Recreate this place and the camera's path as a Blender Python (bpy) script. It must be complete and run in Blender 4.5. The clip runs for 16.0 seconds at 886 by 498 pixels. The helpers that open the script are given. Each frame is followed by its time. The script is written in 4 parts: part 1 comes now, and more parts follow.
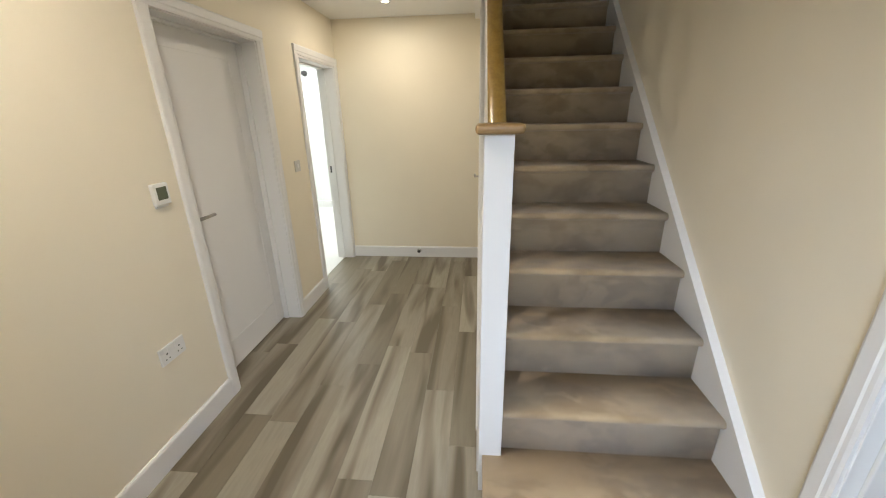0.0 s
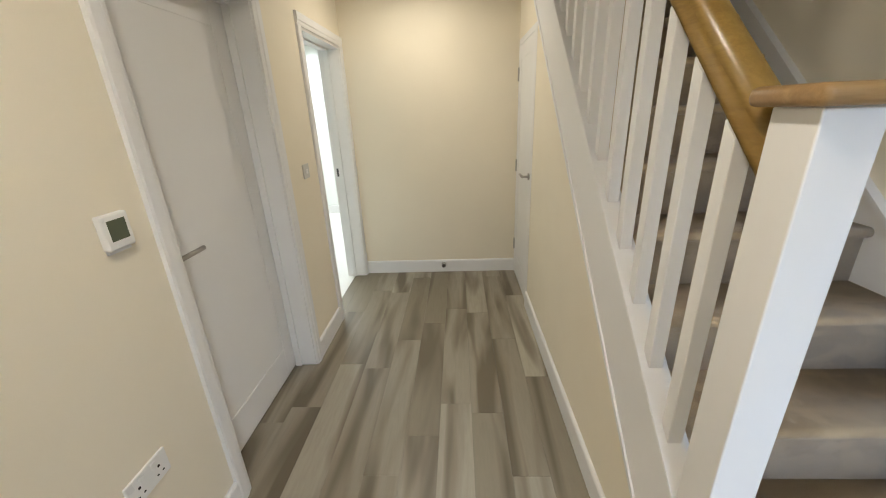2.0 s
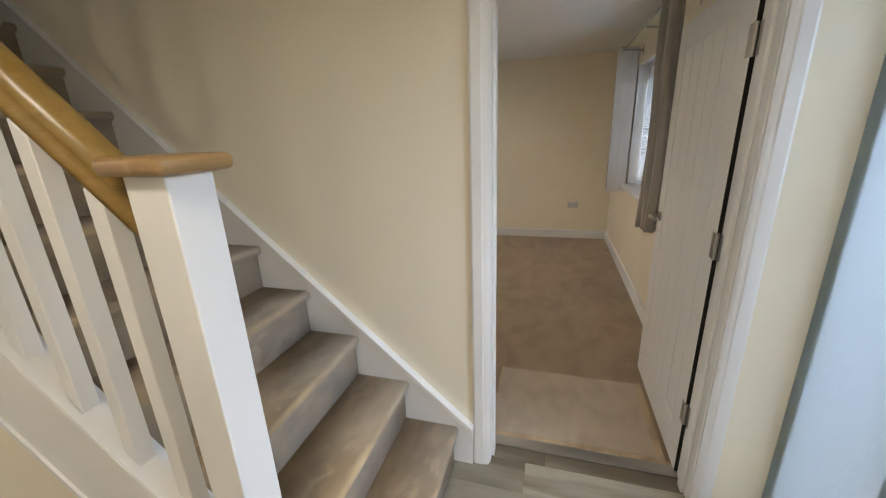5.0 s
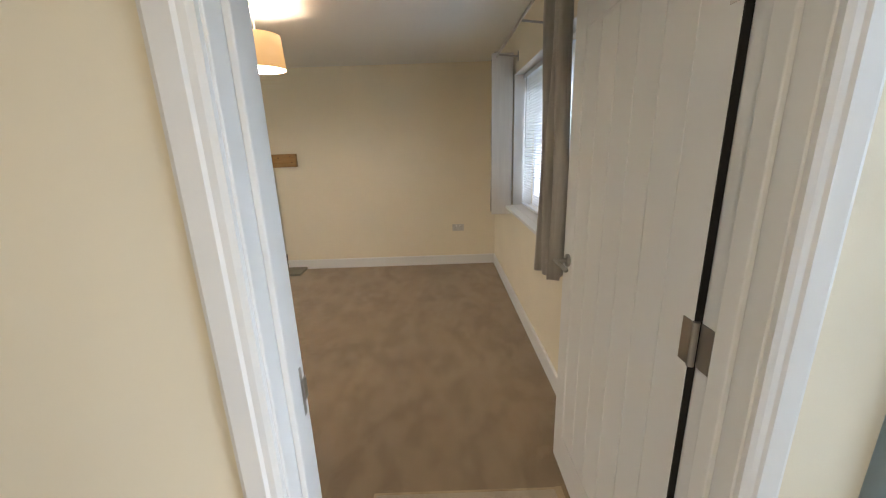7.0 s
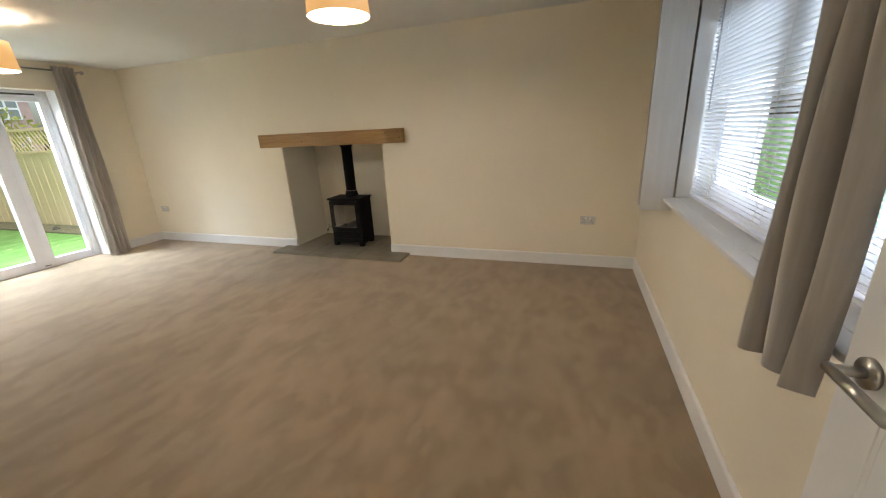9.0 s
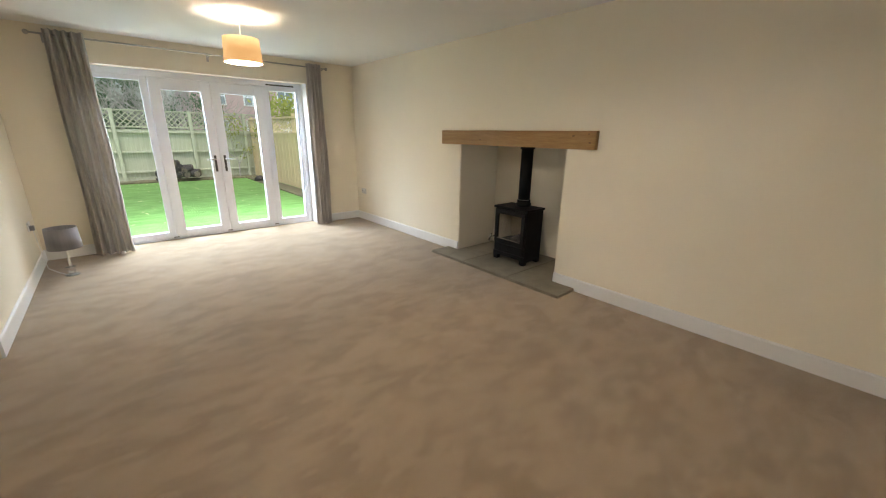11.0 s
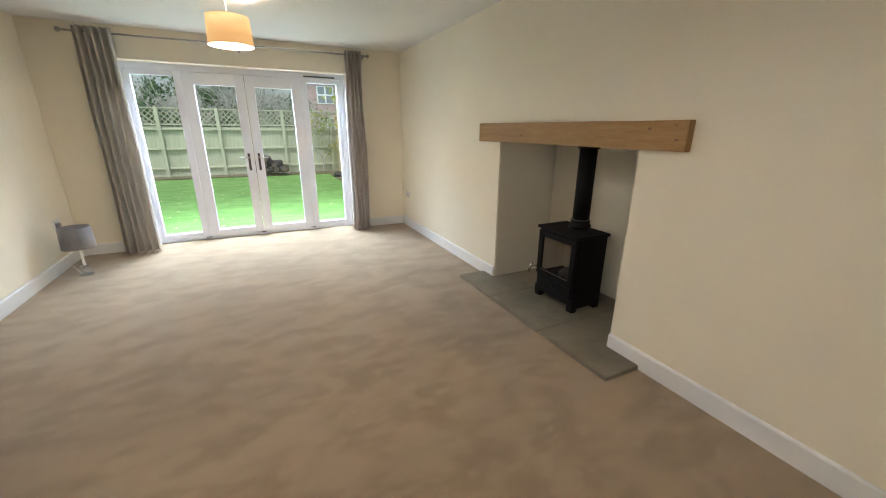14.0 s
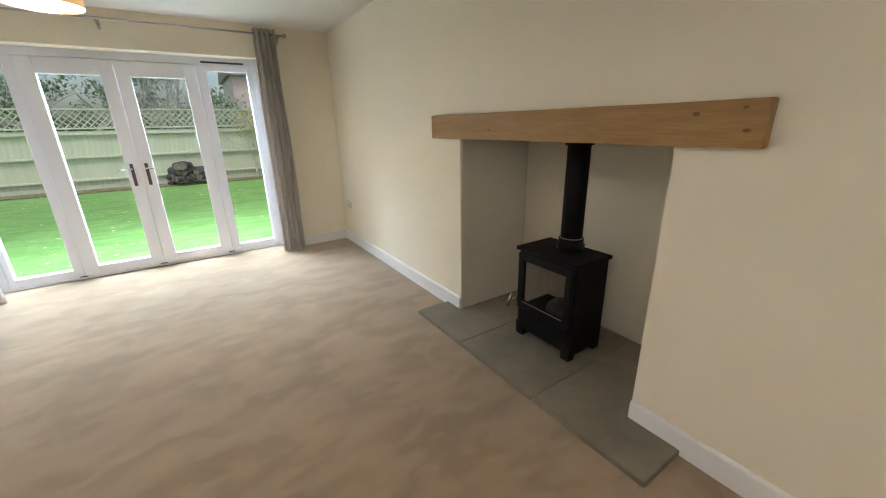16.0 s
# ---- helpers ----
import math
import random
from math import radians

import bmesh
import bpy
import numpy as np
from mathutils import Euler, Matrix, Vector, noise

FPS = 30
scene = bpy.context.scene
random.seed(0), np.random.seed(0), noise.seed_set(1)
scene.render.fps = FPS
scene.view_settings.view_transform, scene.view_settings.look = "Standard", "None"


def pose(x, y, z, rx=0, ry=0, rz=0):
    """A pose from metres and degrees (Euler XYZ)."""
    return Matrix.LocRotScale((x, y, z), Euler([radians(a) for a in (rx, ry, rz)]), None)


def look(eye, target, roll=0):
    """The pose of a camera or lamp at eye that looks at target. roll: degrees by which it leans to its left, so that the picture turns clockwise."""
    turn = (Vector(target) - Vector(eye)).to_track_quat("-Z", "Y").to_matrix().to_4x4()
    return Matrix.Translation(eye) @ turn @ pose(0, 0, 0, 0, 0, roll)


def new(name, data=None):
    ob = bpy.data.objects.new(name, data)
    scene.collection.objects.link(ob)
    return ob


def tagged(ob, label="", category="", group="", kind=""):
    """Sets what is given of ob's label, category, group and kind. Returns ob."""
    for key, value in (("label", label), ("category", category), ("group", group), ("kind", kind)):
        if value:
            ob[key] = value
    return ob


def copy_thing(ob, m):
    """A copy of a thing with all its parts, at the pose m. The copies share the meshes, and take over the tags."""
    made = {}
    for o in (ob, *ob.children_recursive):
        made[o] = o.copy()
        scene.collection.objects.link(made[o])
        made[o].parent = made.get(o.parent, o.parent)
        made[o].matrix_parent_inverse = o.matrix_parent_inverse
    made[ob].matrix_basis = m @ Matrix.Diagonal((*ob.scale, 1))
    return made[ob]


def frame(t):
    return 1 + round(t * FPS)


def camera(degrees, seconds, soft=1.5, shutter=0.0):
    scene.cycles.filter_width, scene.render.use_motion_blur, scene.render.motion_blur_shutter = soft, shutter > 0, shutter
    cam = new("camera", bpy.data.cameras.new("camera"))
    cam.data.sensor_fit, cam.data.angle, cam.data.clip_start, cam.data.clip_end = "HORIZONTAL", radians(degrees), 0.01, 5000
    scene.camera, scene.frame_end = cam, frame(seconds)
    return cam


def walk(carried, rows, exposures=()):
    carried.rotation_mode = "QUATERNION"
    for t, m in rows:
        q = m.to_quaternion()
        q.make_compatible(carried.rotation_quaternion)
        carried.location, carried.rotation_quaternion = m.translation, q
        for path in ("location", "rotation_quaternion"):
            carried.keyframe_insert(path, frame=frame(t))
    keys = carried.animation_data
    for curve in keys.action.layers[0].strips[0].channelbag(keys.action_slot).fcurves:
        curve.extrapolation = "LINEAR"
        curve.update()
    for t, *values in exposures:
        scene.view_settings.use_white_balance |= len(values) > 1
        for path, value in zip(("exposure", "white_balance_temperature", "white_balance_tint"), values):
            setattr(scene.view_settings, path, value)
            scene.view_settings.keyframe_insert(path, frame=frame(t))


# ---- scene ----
cam = camera(99.5, 16.0, soft=1.1)
PATH = [
    (0, (1.29, 0.957, 1.532), (1.112, 2.832, 0.858), -1.1),
    (0.5, (1.286, 1.166, 1.533), (0.836, 2.997, 0.866), -1.1),
    (0.7, (1.247, 1.223, 1.532), (0.701, 3.019, 0.845), -0.6),
    (1, (1.16, 1.299, 1.518), (0.552, 3.074, 0.824), -0.6),
    (1.5, (0.929, 1.43, 1.514), (0.526, 3.244, 0.775), -2.5),
    (2, (0.804, 1.57, 1.49), (0.711, 3.443, 0.795), -2.4),
    (2.3, (0.772, 1.668, 1.493), (0.905, 3.532, 0.776), -2.0),
    (2.5, (0.754, 1.699, 1.492), (1.044, 3.539, 0.766), -2.1),
    (3, (0.716, 1.747, 1.498), (1.542, 3.404, 0.743), -1.4),
    (3.5, (0.672, 1.72, 1.511), (1.953, 3.078, 0.793), -2.0),
    (4, (0.668, 1.656, 1.511), (2.262, 2.677, 0.865), -1.5),
    (4.2, (0.683, 1.628, 1.516), (2.362, 2.531, 0.91), -1.6),
    (4.5, (0.732, 1.6, 1.517), (2.508, 2.315, 0.936), -1.6),
    (4.8, (0.793, 1.567, 1.517), (2.612, 2.16, 0.932), -1.9),
    (5, (0.854, 1.548, 1.521), (2.686, 2.095, 0.934), -2.2),
    (7.5, (1.917, 1.418, 1.497), (3.848, 1.369, 0.977), -1.8),
    (8, (2.093, 1.35, 1.485), (4.016, 1.466, 0.948), -0.5),
    (8.5, (2.278, 1.397, 1.428), (4.159, 1.758, 0.855), -1.2),
    (9, (2.485, 1.429, 1.44), (4.281, 2.063, 0.83), -2.9),
    (9.5, (2.653, 1.485, 1.408), (4.314, 2.423, 0.807), -2.3),
    (10, (2.852, 1.525, 1.425), (4.332, 2.73, 0.826), -0.5),
    (12.5, (3.915, 1.707, 1.415), (5.083, 3.221, 0.83), 0.7),
    (13, (4.091, 1.817, 1.409), (5.245, 3.342, 0.824), -1.0),
    (13.5, (4.278, 1.915, 1.42), (5.288, 3.541, 0.843), -0.6),
    (14, (4.461, 1.991, 1.419), (5.297, 3.703, 0.81), 0.4),
    (14.5, (4.557, 2.159, 1.41), (5.319, 3.893, 0.769), -0.9),
    (15, (4.62, 2.379, 1.421), (5.503, 4.061, 0.795), -1.7),
    (15.5, (4.707, 2.546, 1.41), (5.628, 4.22, 0.817), -1.8),
    (16, (4.876, 2.742, 1.411), (5.914, 4.331, 0.781), -1.2),
]
walk(cam, [(t, look(eye, target, roll)) for t, eye, target, roll in PATH],
     exposures=[(0, 0.10, 6380, 12.5), (2.5, 0.03, 6250, 12), (4.0, 0.08, 6450, 13), (5.2, 0.0, 6450, 12.5), (7.4, 0.26, 6550, 12), (9.5, 0.29, 6450, 12), (13.5, 0.34, 6150, 11), (16, 0.26, 6100, 11)])

# ---- world and large lights ----
world = bpy.data.worlds.new("overcast")
scene.world = world
world.use_nodes = True
wn = world.node_tree.nodes
sky = wn.new("ShaderNodeTexSky")
sky.sky_type, sky.sun_disc = "NISHITA", False
sky.sun_elevation, sky.sun_rotation = radians(64), radians(202)
sky.air_density, sky.dust_density, sky.ozone_density = 1.2, 4.0, 1.0
wn["Background"].inputs[1].default_value = 0.15
world.node_tree.links.new(sky.outputs[0], wn["Background"].inputs[0])


def lamp(name, kind, m, energy, colour, **more):
    data = bpy.data.lights.new(name, kind)
    data.energy, data.color = energy, colour
    for k, v in more.items():
        if k == "size":
            data.shape, data.size, data.size_y = "RECTANGLE", v[0], v[1]
        elif k == "angle":
            data.angle = radians(v)
        elif k == "disk":
            data.shape, data.size = "DISK", v
        elif k == "soft":
            data.shadow_soft_size = v
    ob = new(name, data)
    ob.matrix_world = m
    return ob


HALL_WARM = (1.0, 0.90, 0.73)
DAY = (0.70, 0.84, 1.0)
lamp("sun", "SUN", look((2, 4, 11), (4, 9, 0)), 1.5, (1.0, 0.96, 0.9), angle=14)
# daylight through the open front door, the garden doors and the front window
lamp("front_door_daylight", "AREA", look((1.6, -1.6, 2.85), (1.6, 3.0, 0.3)), 320, DAY, size=(4.6, 1.4))
lamp("garden_door_daylight", "AREA", look((4.44, 8.75, 2.95), (4.44, 6.6, 0.3)), 520, (0.73, 0.865, 1.0), size=(2.6, 1.1))
lamp("window_daylight", "AREA", look((4.3, 0.12, 1.52), (4.3, 2.0, 1.42)), 5.5, (0.56, 0.74, 1.0), size=(2.1, 1.35))
# fill lamp added under the kitchen ceiling to make that room bright
lamp("kitchen_fill", "AREA", look((-1.6, 6.2, 2.36), (-1.6, 6.2, 0)), 66, (0.95, 1.0, 0.97), size=(1.8, 1.8))
lamp("hall_downlight_lamp", "AREA", look((0.525, 4.36, 2.40), (0.525, 4.36, 0)), 8.0, HALL_WARM, disk=0.07)
# unseen lamp added to brighten the entrance end of the hall
lamp("hall_entrance_fill", "AREA", look((0.525, 1.8, 2.40), (0.525, 1.8, 0)), 14.0, HALL_WARM, disk=0.12)

# ---- materials ----


class Mat:
    """A node material with a Principled shader and short ways to wire textures into it."""

    def __init__(self, name, colour=(0.8, 0.8, 0.8), rough=0.5, metal=0.0, **inputs):
        self.m = bpy.data.materials.new(name)
        self.m.use_nodes = True
        self.n, self.l = self.m.node_tree.nodes, self.m.node_tree.links
        self.b = self.n["Principled BSDF"]
        self.b.inputs["Base Color"].default_value = (*colour, 1)
        self.b.inputs["Roughness"].default_value = rough
        self.b.inputs["Metallic"].default_value = metal
        for k, v in inputs.items():
            self.b.inputs[k.replace("_", " ")].default_value = v
        self.c = self.n.new("ShaderNodeTexCoord").outputs["Object"]

    def place(self, scale=(1, 1, 1), turn=(0, 0, 0), world=False):
        mp = self.n.new("ShaderNodeMapping")
        mp.inputs["Scale"].default_value = scale
        mp.inputs["Rotation"].default_value = [radians(a) for a in turn]
        src = self.c
        if world:
            src = self.n.new("ShaderNodeNewGeometry").outputs["Position"]
        self.l.new(src, mp.inputs["Vector"])
        return mp.outputs[0]

    def noise(self, scale, detail=4.0, rough=0.55, vec=None, distort=0.0):
        t = self.n.new("ShaderNodeTexNoise")
        t.inputs["Scale"].default_value, t.inputs["Detail"].default_value = scale, detail
        t.inputs["Roughness"].default_value, t.inputs["Distortion"].default_value = rough, distort
        self.l.new(vec or self.c, t.inputs["Vector"])
        return t.outputs[0]

    def ramp(self, fac, stops):
        r = self.n.new("ShaderNodeValToRGB")
        e = r.color_ramp.elements
        while len(e) < len(stops):
            e.new(0.5)
        for el, (p, c) in zip(e, stops):
            el.position, el.color = p, (*(c if isinstance(c, tuple) else (c, c, c)), 1)
        self.l.new(fac, r.inputs[0])
        return r.outputs[0]

    def mix(self, fac, a, b, kind="MIX"):
        x = self.n.new("ShaderNodeMix")
        x.data_type, x.blend_type = "RGBA", kind
        for sock, v in ((x.inputs[0], fac), (x.inputs[6], a), (x.inputs[7], b)):
            if isinstance(v, (int, float)):
                sock.default_value = v
            elif isinstance(v, tuple):
                sock.default_value = (*v, 1)
            else:
                self.l.new(v, sock)
        return x.outputs[2]

    def random(self):
        return self.n.new("ShaderNodeObjectInfo").outputs["Random"]

    def base(self, sock):
        self.l.new(sock, self.b.inputs["Base Color"])
        return self

    def roughness(self, sock):
        self.l.new(sock, self.b.inputs["Roughness"])
        return self

    def bump(self, height, strength=0.2, distance=0.002):
        b = self.n.new("ShaderNodeBump")
        b.inputs["Strength"].default_value, b.inputs["Distance"].default_value = strength, distance
        self.l.new(height, b.inputs["Height"])
        self.l.new(b.outputs[0], self.b.inputs["Normal"])
        return self


def painted(name, colour, rough, vary=0.04, grain=260, depth=0.12):
    m = Mat(name, colour, rough)
    big = m.noise(1.3, 3, vec=m.place(world=True))
    dark = tuple(c * (1 - vary) for c in colour)
    m.base(m.mix(m.ramp(big, [(0.3, 0.0), (0.7, 1.0)]), dark, colour))
    m.roughness(m.ramp(m.noise(9, 3), [(0.3, rough - 0.06), (0.7, rough + 0.06)]))
    m.bump(m.noise(grain, 3, vec=m.place(world=True)), depth, 0.001)
    return m.m


CREAM = painted("cream_wall_paint", (0.845, 0.770, 0.618), 0.62, 0.05, 190, 0.16)
CEILING = painted("white_ceiling_paint", (0.80, 0.79, 0.76), 0.75, 0.03, 120, 0.2)
WHITE = painted("white_satin_paint", (0.80, 0.79, 0.775), 0.48, 0.03, 90, 0.05)
UPVC = Mat("white_plastic_frame", (0.84, 0.86, 0.93), 0.34)
UPVC.base(UPVC.mix(UPVC.ramp(UPVC.noise(2.0, 3), [(0.3, 0.0), (0.7, 1.0)]), (0.80, 0.82, 0.89), (0.84, 0.86, 0.93)))
UPVC = UPVC.m
SWITCH_GREY = painted("grey_white_plastic", (0.60, 0.58, 0.54), 0.3, 0.02, 30, 0.02)
SWITCH = painted("white_plastic", (0.80, 0.79, 0.76), 0.3, 0.02, 30, 0.02)
KITCHEN_WALL = painted("pale_kitchen_paint", (0.83, 0.85, 0.81), 0.6, 0.03, 150, 0.1)
KITCHEN_FLOOR = painted("pale_kitchen_tile", (0.80, 0.81, 0.78), 0.5, 0.02, 40, 0.01)


def carpet(name, light, dark, scale, fleck):
    m = Mat(name, light, 0.95, Sheen_Weight=0.35, Sheen_Roughness=0.5)
    v = m.place((0.66, 1.1, 1), (0, 0, 12), world=True)
    patch = m.noise(scale, 3, 0.55, v, 0.25)
    scuff = m.noise(scale * 2.0, 2, 0.45, v, 0.2)
    broad = m.noise(scale * 0.22, 3, 0.5, v)
    tone = m.mix(m.ramp(patch, [(0.34, 0.08), (0.46, 0.38), (0.51, 0.66), (0.62, 0.92)]), dark, light)
    tone = m.mix(m.ramp(scuff, [(0.53, 0.0), (0.60, 0.65)]), tone, light)
    tone = m.mix(m.ramp(broad, [(0.35, 0.82), (0.65, 1.06)]), (0, 0, 0), tone)
    tuft = m.noise(420, 2, 0.6, m.place(world=True))
    tone = m.mix(fleck, tone, m.ramp(tuft, [(0.3, tuple(c * 0.55 for c in dark)), (0.7, tuple(min(1, c * 1.25) for c in light))]))
    m.base(tone)
    m.bump(m.mix(0.25, tuft, m.noise(60, 3, 0.6, m.place(world=True))), 0.75, 0.006)
    return m.m


CARPET = carpet("beige_carpet", (0.345, 0.245, 0.143), (0.222, 0.152, 0.081), 4.6, 0.22)
STAIR_CARPET = carpet("beige_stair_carpet", (0.62, 0.467, 0.283), (0.355, 0.246, 0.138), 7.0, 0.2)
MAT_PILE = carpet("pale_doormat_pile", (0.56, 0.46, 0.34), (0.44, 0.345, 0.24), 7.0, 0.25)


def plank_wood():
    m = Mat("grey_oak_vinyl_plank", (0.4, 0.35, 0.28), 0.36)
    r = m.random()
    shift = m.n.new("ShaderNodeVectorMath")
    shift.operation = "MULTIPLY_ADD"
    comb = m.n.new("ShaderNodeCombineXYZ")
    for s in comb.inputs:
        m.l.new(r, s)
    m.l.new(comb.outputs[0], shift.inputs[0])
    shift.inputs[1].default_value = (37.0, 51.0, 13.0)
    m.l.new(m.c, shift.inputs[2])
    mp = m.n.new("ShaderNodeMapping")
    mp.inputs["Scale"].default_value = (1.0, 0.11, 1.0)
    m.l.new(shift.outputs[0], mp.inputs["Vector"])
    streak = m.noise(8, 2, 0.4, mp.outputs[0], 0.5)
    grain = m.noise(70, 4, 0.6, mp.outputs[0], 0.3)
    light = m.ramp(r, [(0.0, (0.215, 0.185, 0.13)), (0.3, (0.37, 0.335, 0.265)), (0.6, (0.28, 0.246, 0.185)), (1.0, (0.45, 0.41, 0.325))])
    tone = m.mix(m.ramp(streak, [(0.38, 0.0), (0.56, 1.0)]), (0.135, 0.108, 0.07), light)
    tone = m.mix(m.ramp(grain, [(0.35, 0.16), (0.6, 0.0)]), tone, (0.16, 0.135, 0.105))
    m.base(tone)
    m.roughness(m.ramp(grain, [(0.3, 0.46), (0.7, 0.33)]))
    m.bump(grain, 0.12, 0.001)
    return m.m


PLANK = plank_wood()


def oak(name, pale, deep, rough, along, scale=1.0):
    m = Mat(name, pale, rough)
    stretch = [6.0, 6.0, 6.0]
    stretch["xyz".index(along)] = 0.55
    v = m.place(tuple(s * scale for s in stretch))
    rings = m.noise(3.2, 4, 0.5, v, 1.4)
    fine = m.noise(28, 4, 0.6, v, 0.2)
    tone = m.mix(m.ramp(rings, [(0.35, 0.0), (0.65, 1.0)]), deep, pale)
    tone = m.mix(m.ramp(fine, [(0.35, 0.3), (0.6, 0.0)]), tone, tuple(c * 0.6 for c in deep))
    m.base(tone)
    m.bump(fine, 0.15, 0.001)
    return m.m


RAIL_OAK = oak("varnished_oak", (0.32, 0.20, 0.05), (0.25, 0.148, 0.035), 0.28, "y")
CAP_OAK = oak("pale_varnished_oak", (0.375, 0.235, 0.10), (0.29, 0.172, 0.068), 0.35, "x")
BEAM_OAK = oak("oak_mantel", (0.385, 0.228, 0.082), (0.30, 0.165, 0.052), 0.6, "y", 0.8)
KNOT = Mat("dark_oak_knot", (0.17, 0.09, 0.035), 0.7).m
STEEL = Mat("brushed_steel", (0.45, 0.43, 0.40), 0.34, 1.0)
STEEL.bump(STEEL.noise(300, 2, 0.5, STEEL.place((1, 1, 12))), 0.05, 0.0005)
STEEL = STEEL.m
CHROME = Mat("polished_chrome", (0.75, 0.76, 0.78), 0.12, 1.0).m
DARK_METAL = Mat("dark_bronze_metal", (0.09, 0.085, 0.085), 0.35, 0.8).m


def leafy(name, a, b, scale=6.0):
    m = Mat(name, a, 0.75)
    m.base(m.mix(m.ramp(m.noise(scale, 4, 0.6, m.place(world=True)), [(0.3, 0.0), (0.7, 1.0)]), a, b))
    return m


def stove_black():
    m = Mat("matt_black_stove_paint", (0.008, 0.008, 0.009), 0.55, Specular_IOR_Level=0.15)
    m.base(m.mix(m.noise(14, 3), (0.003, 0.003, 0.0035), (0.007, 0.007, 0.0075)))
    m.bump(m.noise(220, 3), 0.12, 0.001)
    return m.m


LOG = leafy("weathered_log", (0.022, 0.02, 0.02), (0.075, 0.066, 0.058), 16).m
BLACK = stove_black()
# firebrick paled to stand in for cream reflections on the stove glass
FIRE_LINING = Mat("paled_firebox_lining", (0.3, 0.25, 0.18), 0.9)
FIRE_LINING.base(FIRE_LINING.ramp(FIRE_LINING.noise(7, 4, 0.6, FIRE_LINING.place((1, 1, 0.6))), [(0.3, (0.36, 0.315, 0.24)), (0.7, (0.52, 0.465, 0.37))]))
FIRE_LINING = FIRE_LINING.m
MORTAR = painted("dark_mortar", (0.10, 0.085, 0.07), 0.9, 0.2, 60, 0.3)
# near-black colour painting shade into gaps and holes, also the plank joints
DARKGAP = Mat("dark_gap", (0.012, 0.009, 0.007), 0.9).m


def slate():
    m = Mat("grey_stone_hearth", (0.2, 0.18, 0.15), 0.6)
    a = m.noise(3.0, 5, 0.6, m.place(world=True), 0.6)
    b = m.noise(45, 4, 0.6, m.place(world=True))
    tone = m.mix(m.ramp(a, [(0.3, 0.0), (0.7, 1.0)]), (0.150, 0.131, 0.092), (0.245, 0.217, 0.160))
    m.base(m.mix(m.ramp(b, [(0.35, 0.18), (0.6, 0.0)]), tone, (0.13, 0.115, 0.09)))
    m.bump(m.mix(0.3, a, b), 0.35, 0.006)
    return m.m


STONE = slate()
# cream of the recess, somewhat darker than the wall paint
RECESS_CREAM = painted("darker_recess_cream", (0.74, 0.68, 0.55), 0.8, 0.08, 60, 0.3)


def cloth(name, pale, deep, glow=0.0):
    m = Mat(name, pale, 0.9, Sheen_Weight=0.4)
    weave = m.noise(260, 2, 0.5, m.place((1, 1, 0.35)))
    slub = m.noise(26, 3, 0.6, m.place((1, 1, 0.08)))
    m.base(m.mix(m.ramp(slub, [(0.35, 0.0), (0.65, 1.0)]), deep, pale))
    m.bump(weave, 0.35, 0.001)
    if glow:
        tr = m.n.new("ShaderNodeBsdfTranslucent")
        tr.inputs[0].default_value = (*pale, 1)
        mx = m.n.new("ShaderNodeMixShader")
        mx.inputs[0].default_value = glow
        m.l.new(m.b.outputs[0], mx.inputs[1])
        m.l.new(tr.outputs[0], mx.inputs[2])
        m.l.new(mx.outputs[0], m.n["Material Output"].inputs[0])
    return m.m


CURTAIN = cloth("greige_curtain_cloth", (0.62, 0.57, 0.515), (0.43, 0.385, 0.335), 0.3)
LINING = cloth("white_curtain_lining", (0.78, 0.76, 0.73), (0.70, 0.68, 0.65), 0.25)
GREY_SHADE = cloth("grey_lamp_cloth", (0.25, 0.235, 0.25), (0.2, 0.19, 0.205), 0.1)
SLAT = cloth("white_blind_slat", (0.83, 0.84, 0.85), (0.80, 0.81, 0.82), 0.3)


def glow(name, colour, strength, base=(0.8, 0.8, 0.8)):
    m = Mat(name, base, 0.6, Emission_Strength=strength)
    m.b.inputs["Emission Color"].default_value = (*colour, 1)
    return m.m


SHADE = glow("lit_cream_lampshade", (1.0, 0.50, 0.15), 0.55, (0.75, 0.62, 0.42))
DIFFUSER = glow("lit_lamp_diffuser", (1.0, 0.88, 0.74), 62.0)
BULB = glow("lit_bulb", (1.0, 0.81, 0.62), 56.0)
DOWNLIGHT = glow("lit_downlight", (1.0, 0.85, 0.62), 14.0)


def glass(name, tint=(1, 1, 1), rough=0.0):
    m = Mat(name, tint, rough, Transmission_Weight=1.0, IOR=1.05)
    return m.m


GLASS = glass("window_glass", (0.97, 1.0, 0.98))
ACRYLIC = Mat("clear_acrylic", (0.95, 0.95, 0.95), 0.05, Transmission_Weight=0.85, IOR=1.45).m
STOVE_GLASS = Mat("stove_glass", (0.95, 0.93, 0.9), 0.03, Transmission_Weight=1.0, IOR=1.15).m
FROSTED = Mat("obscured_glass", (0.62, 0.69, 0.71), 0.55, Transmission_Weight=0.9, IOR=1.2)
FROSTED.bump(FROSTED.noise(35, 3, 0.6), 0.3, 0.004)
FROSTED = FROSTED.m
SCREEN = Mat("grey_green_screen", (0.10, 0.115, 0.075), 0.25).m


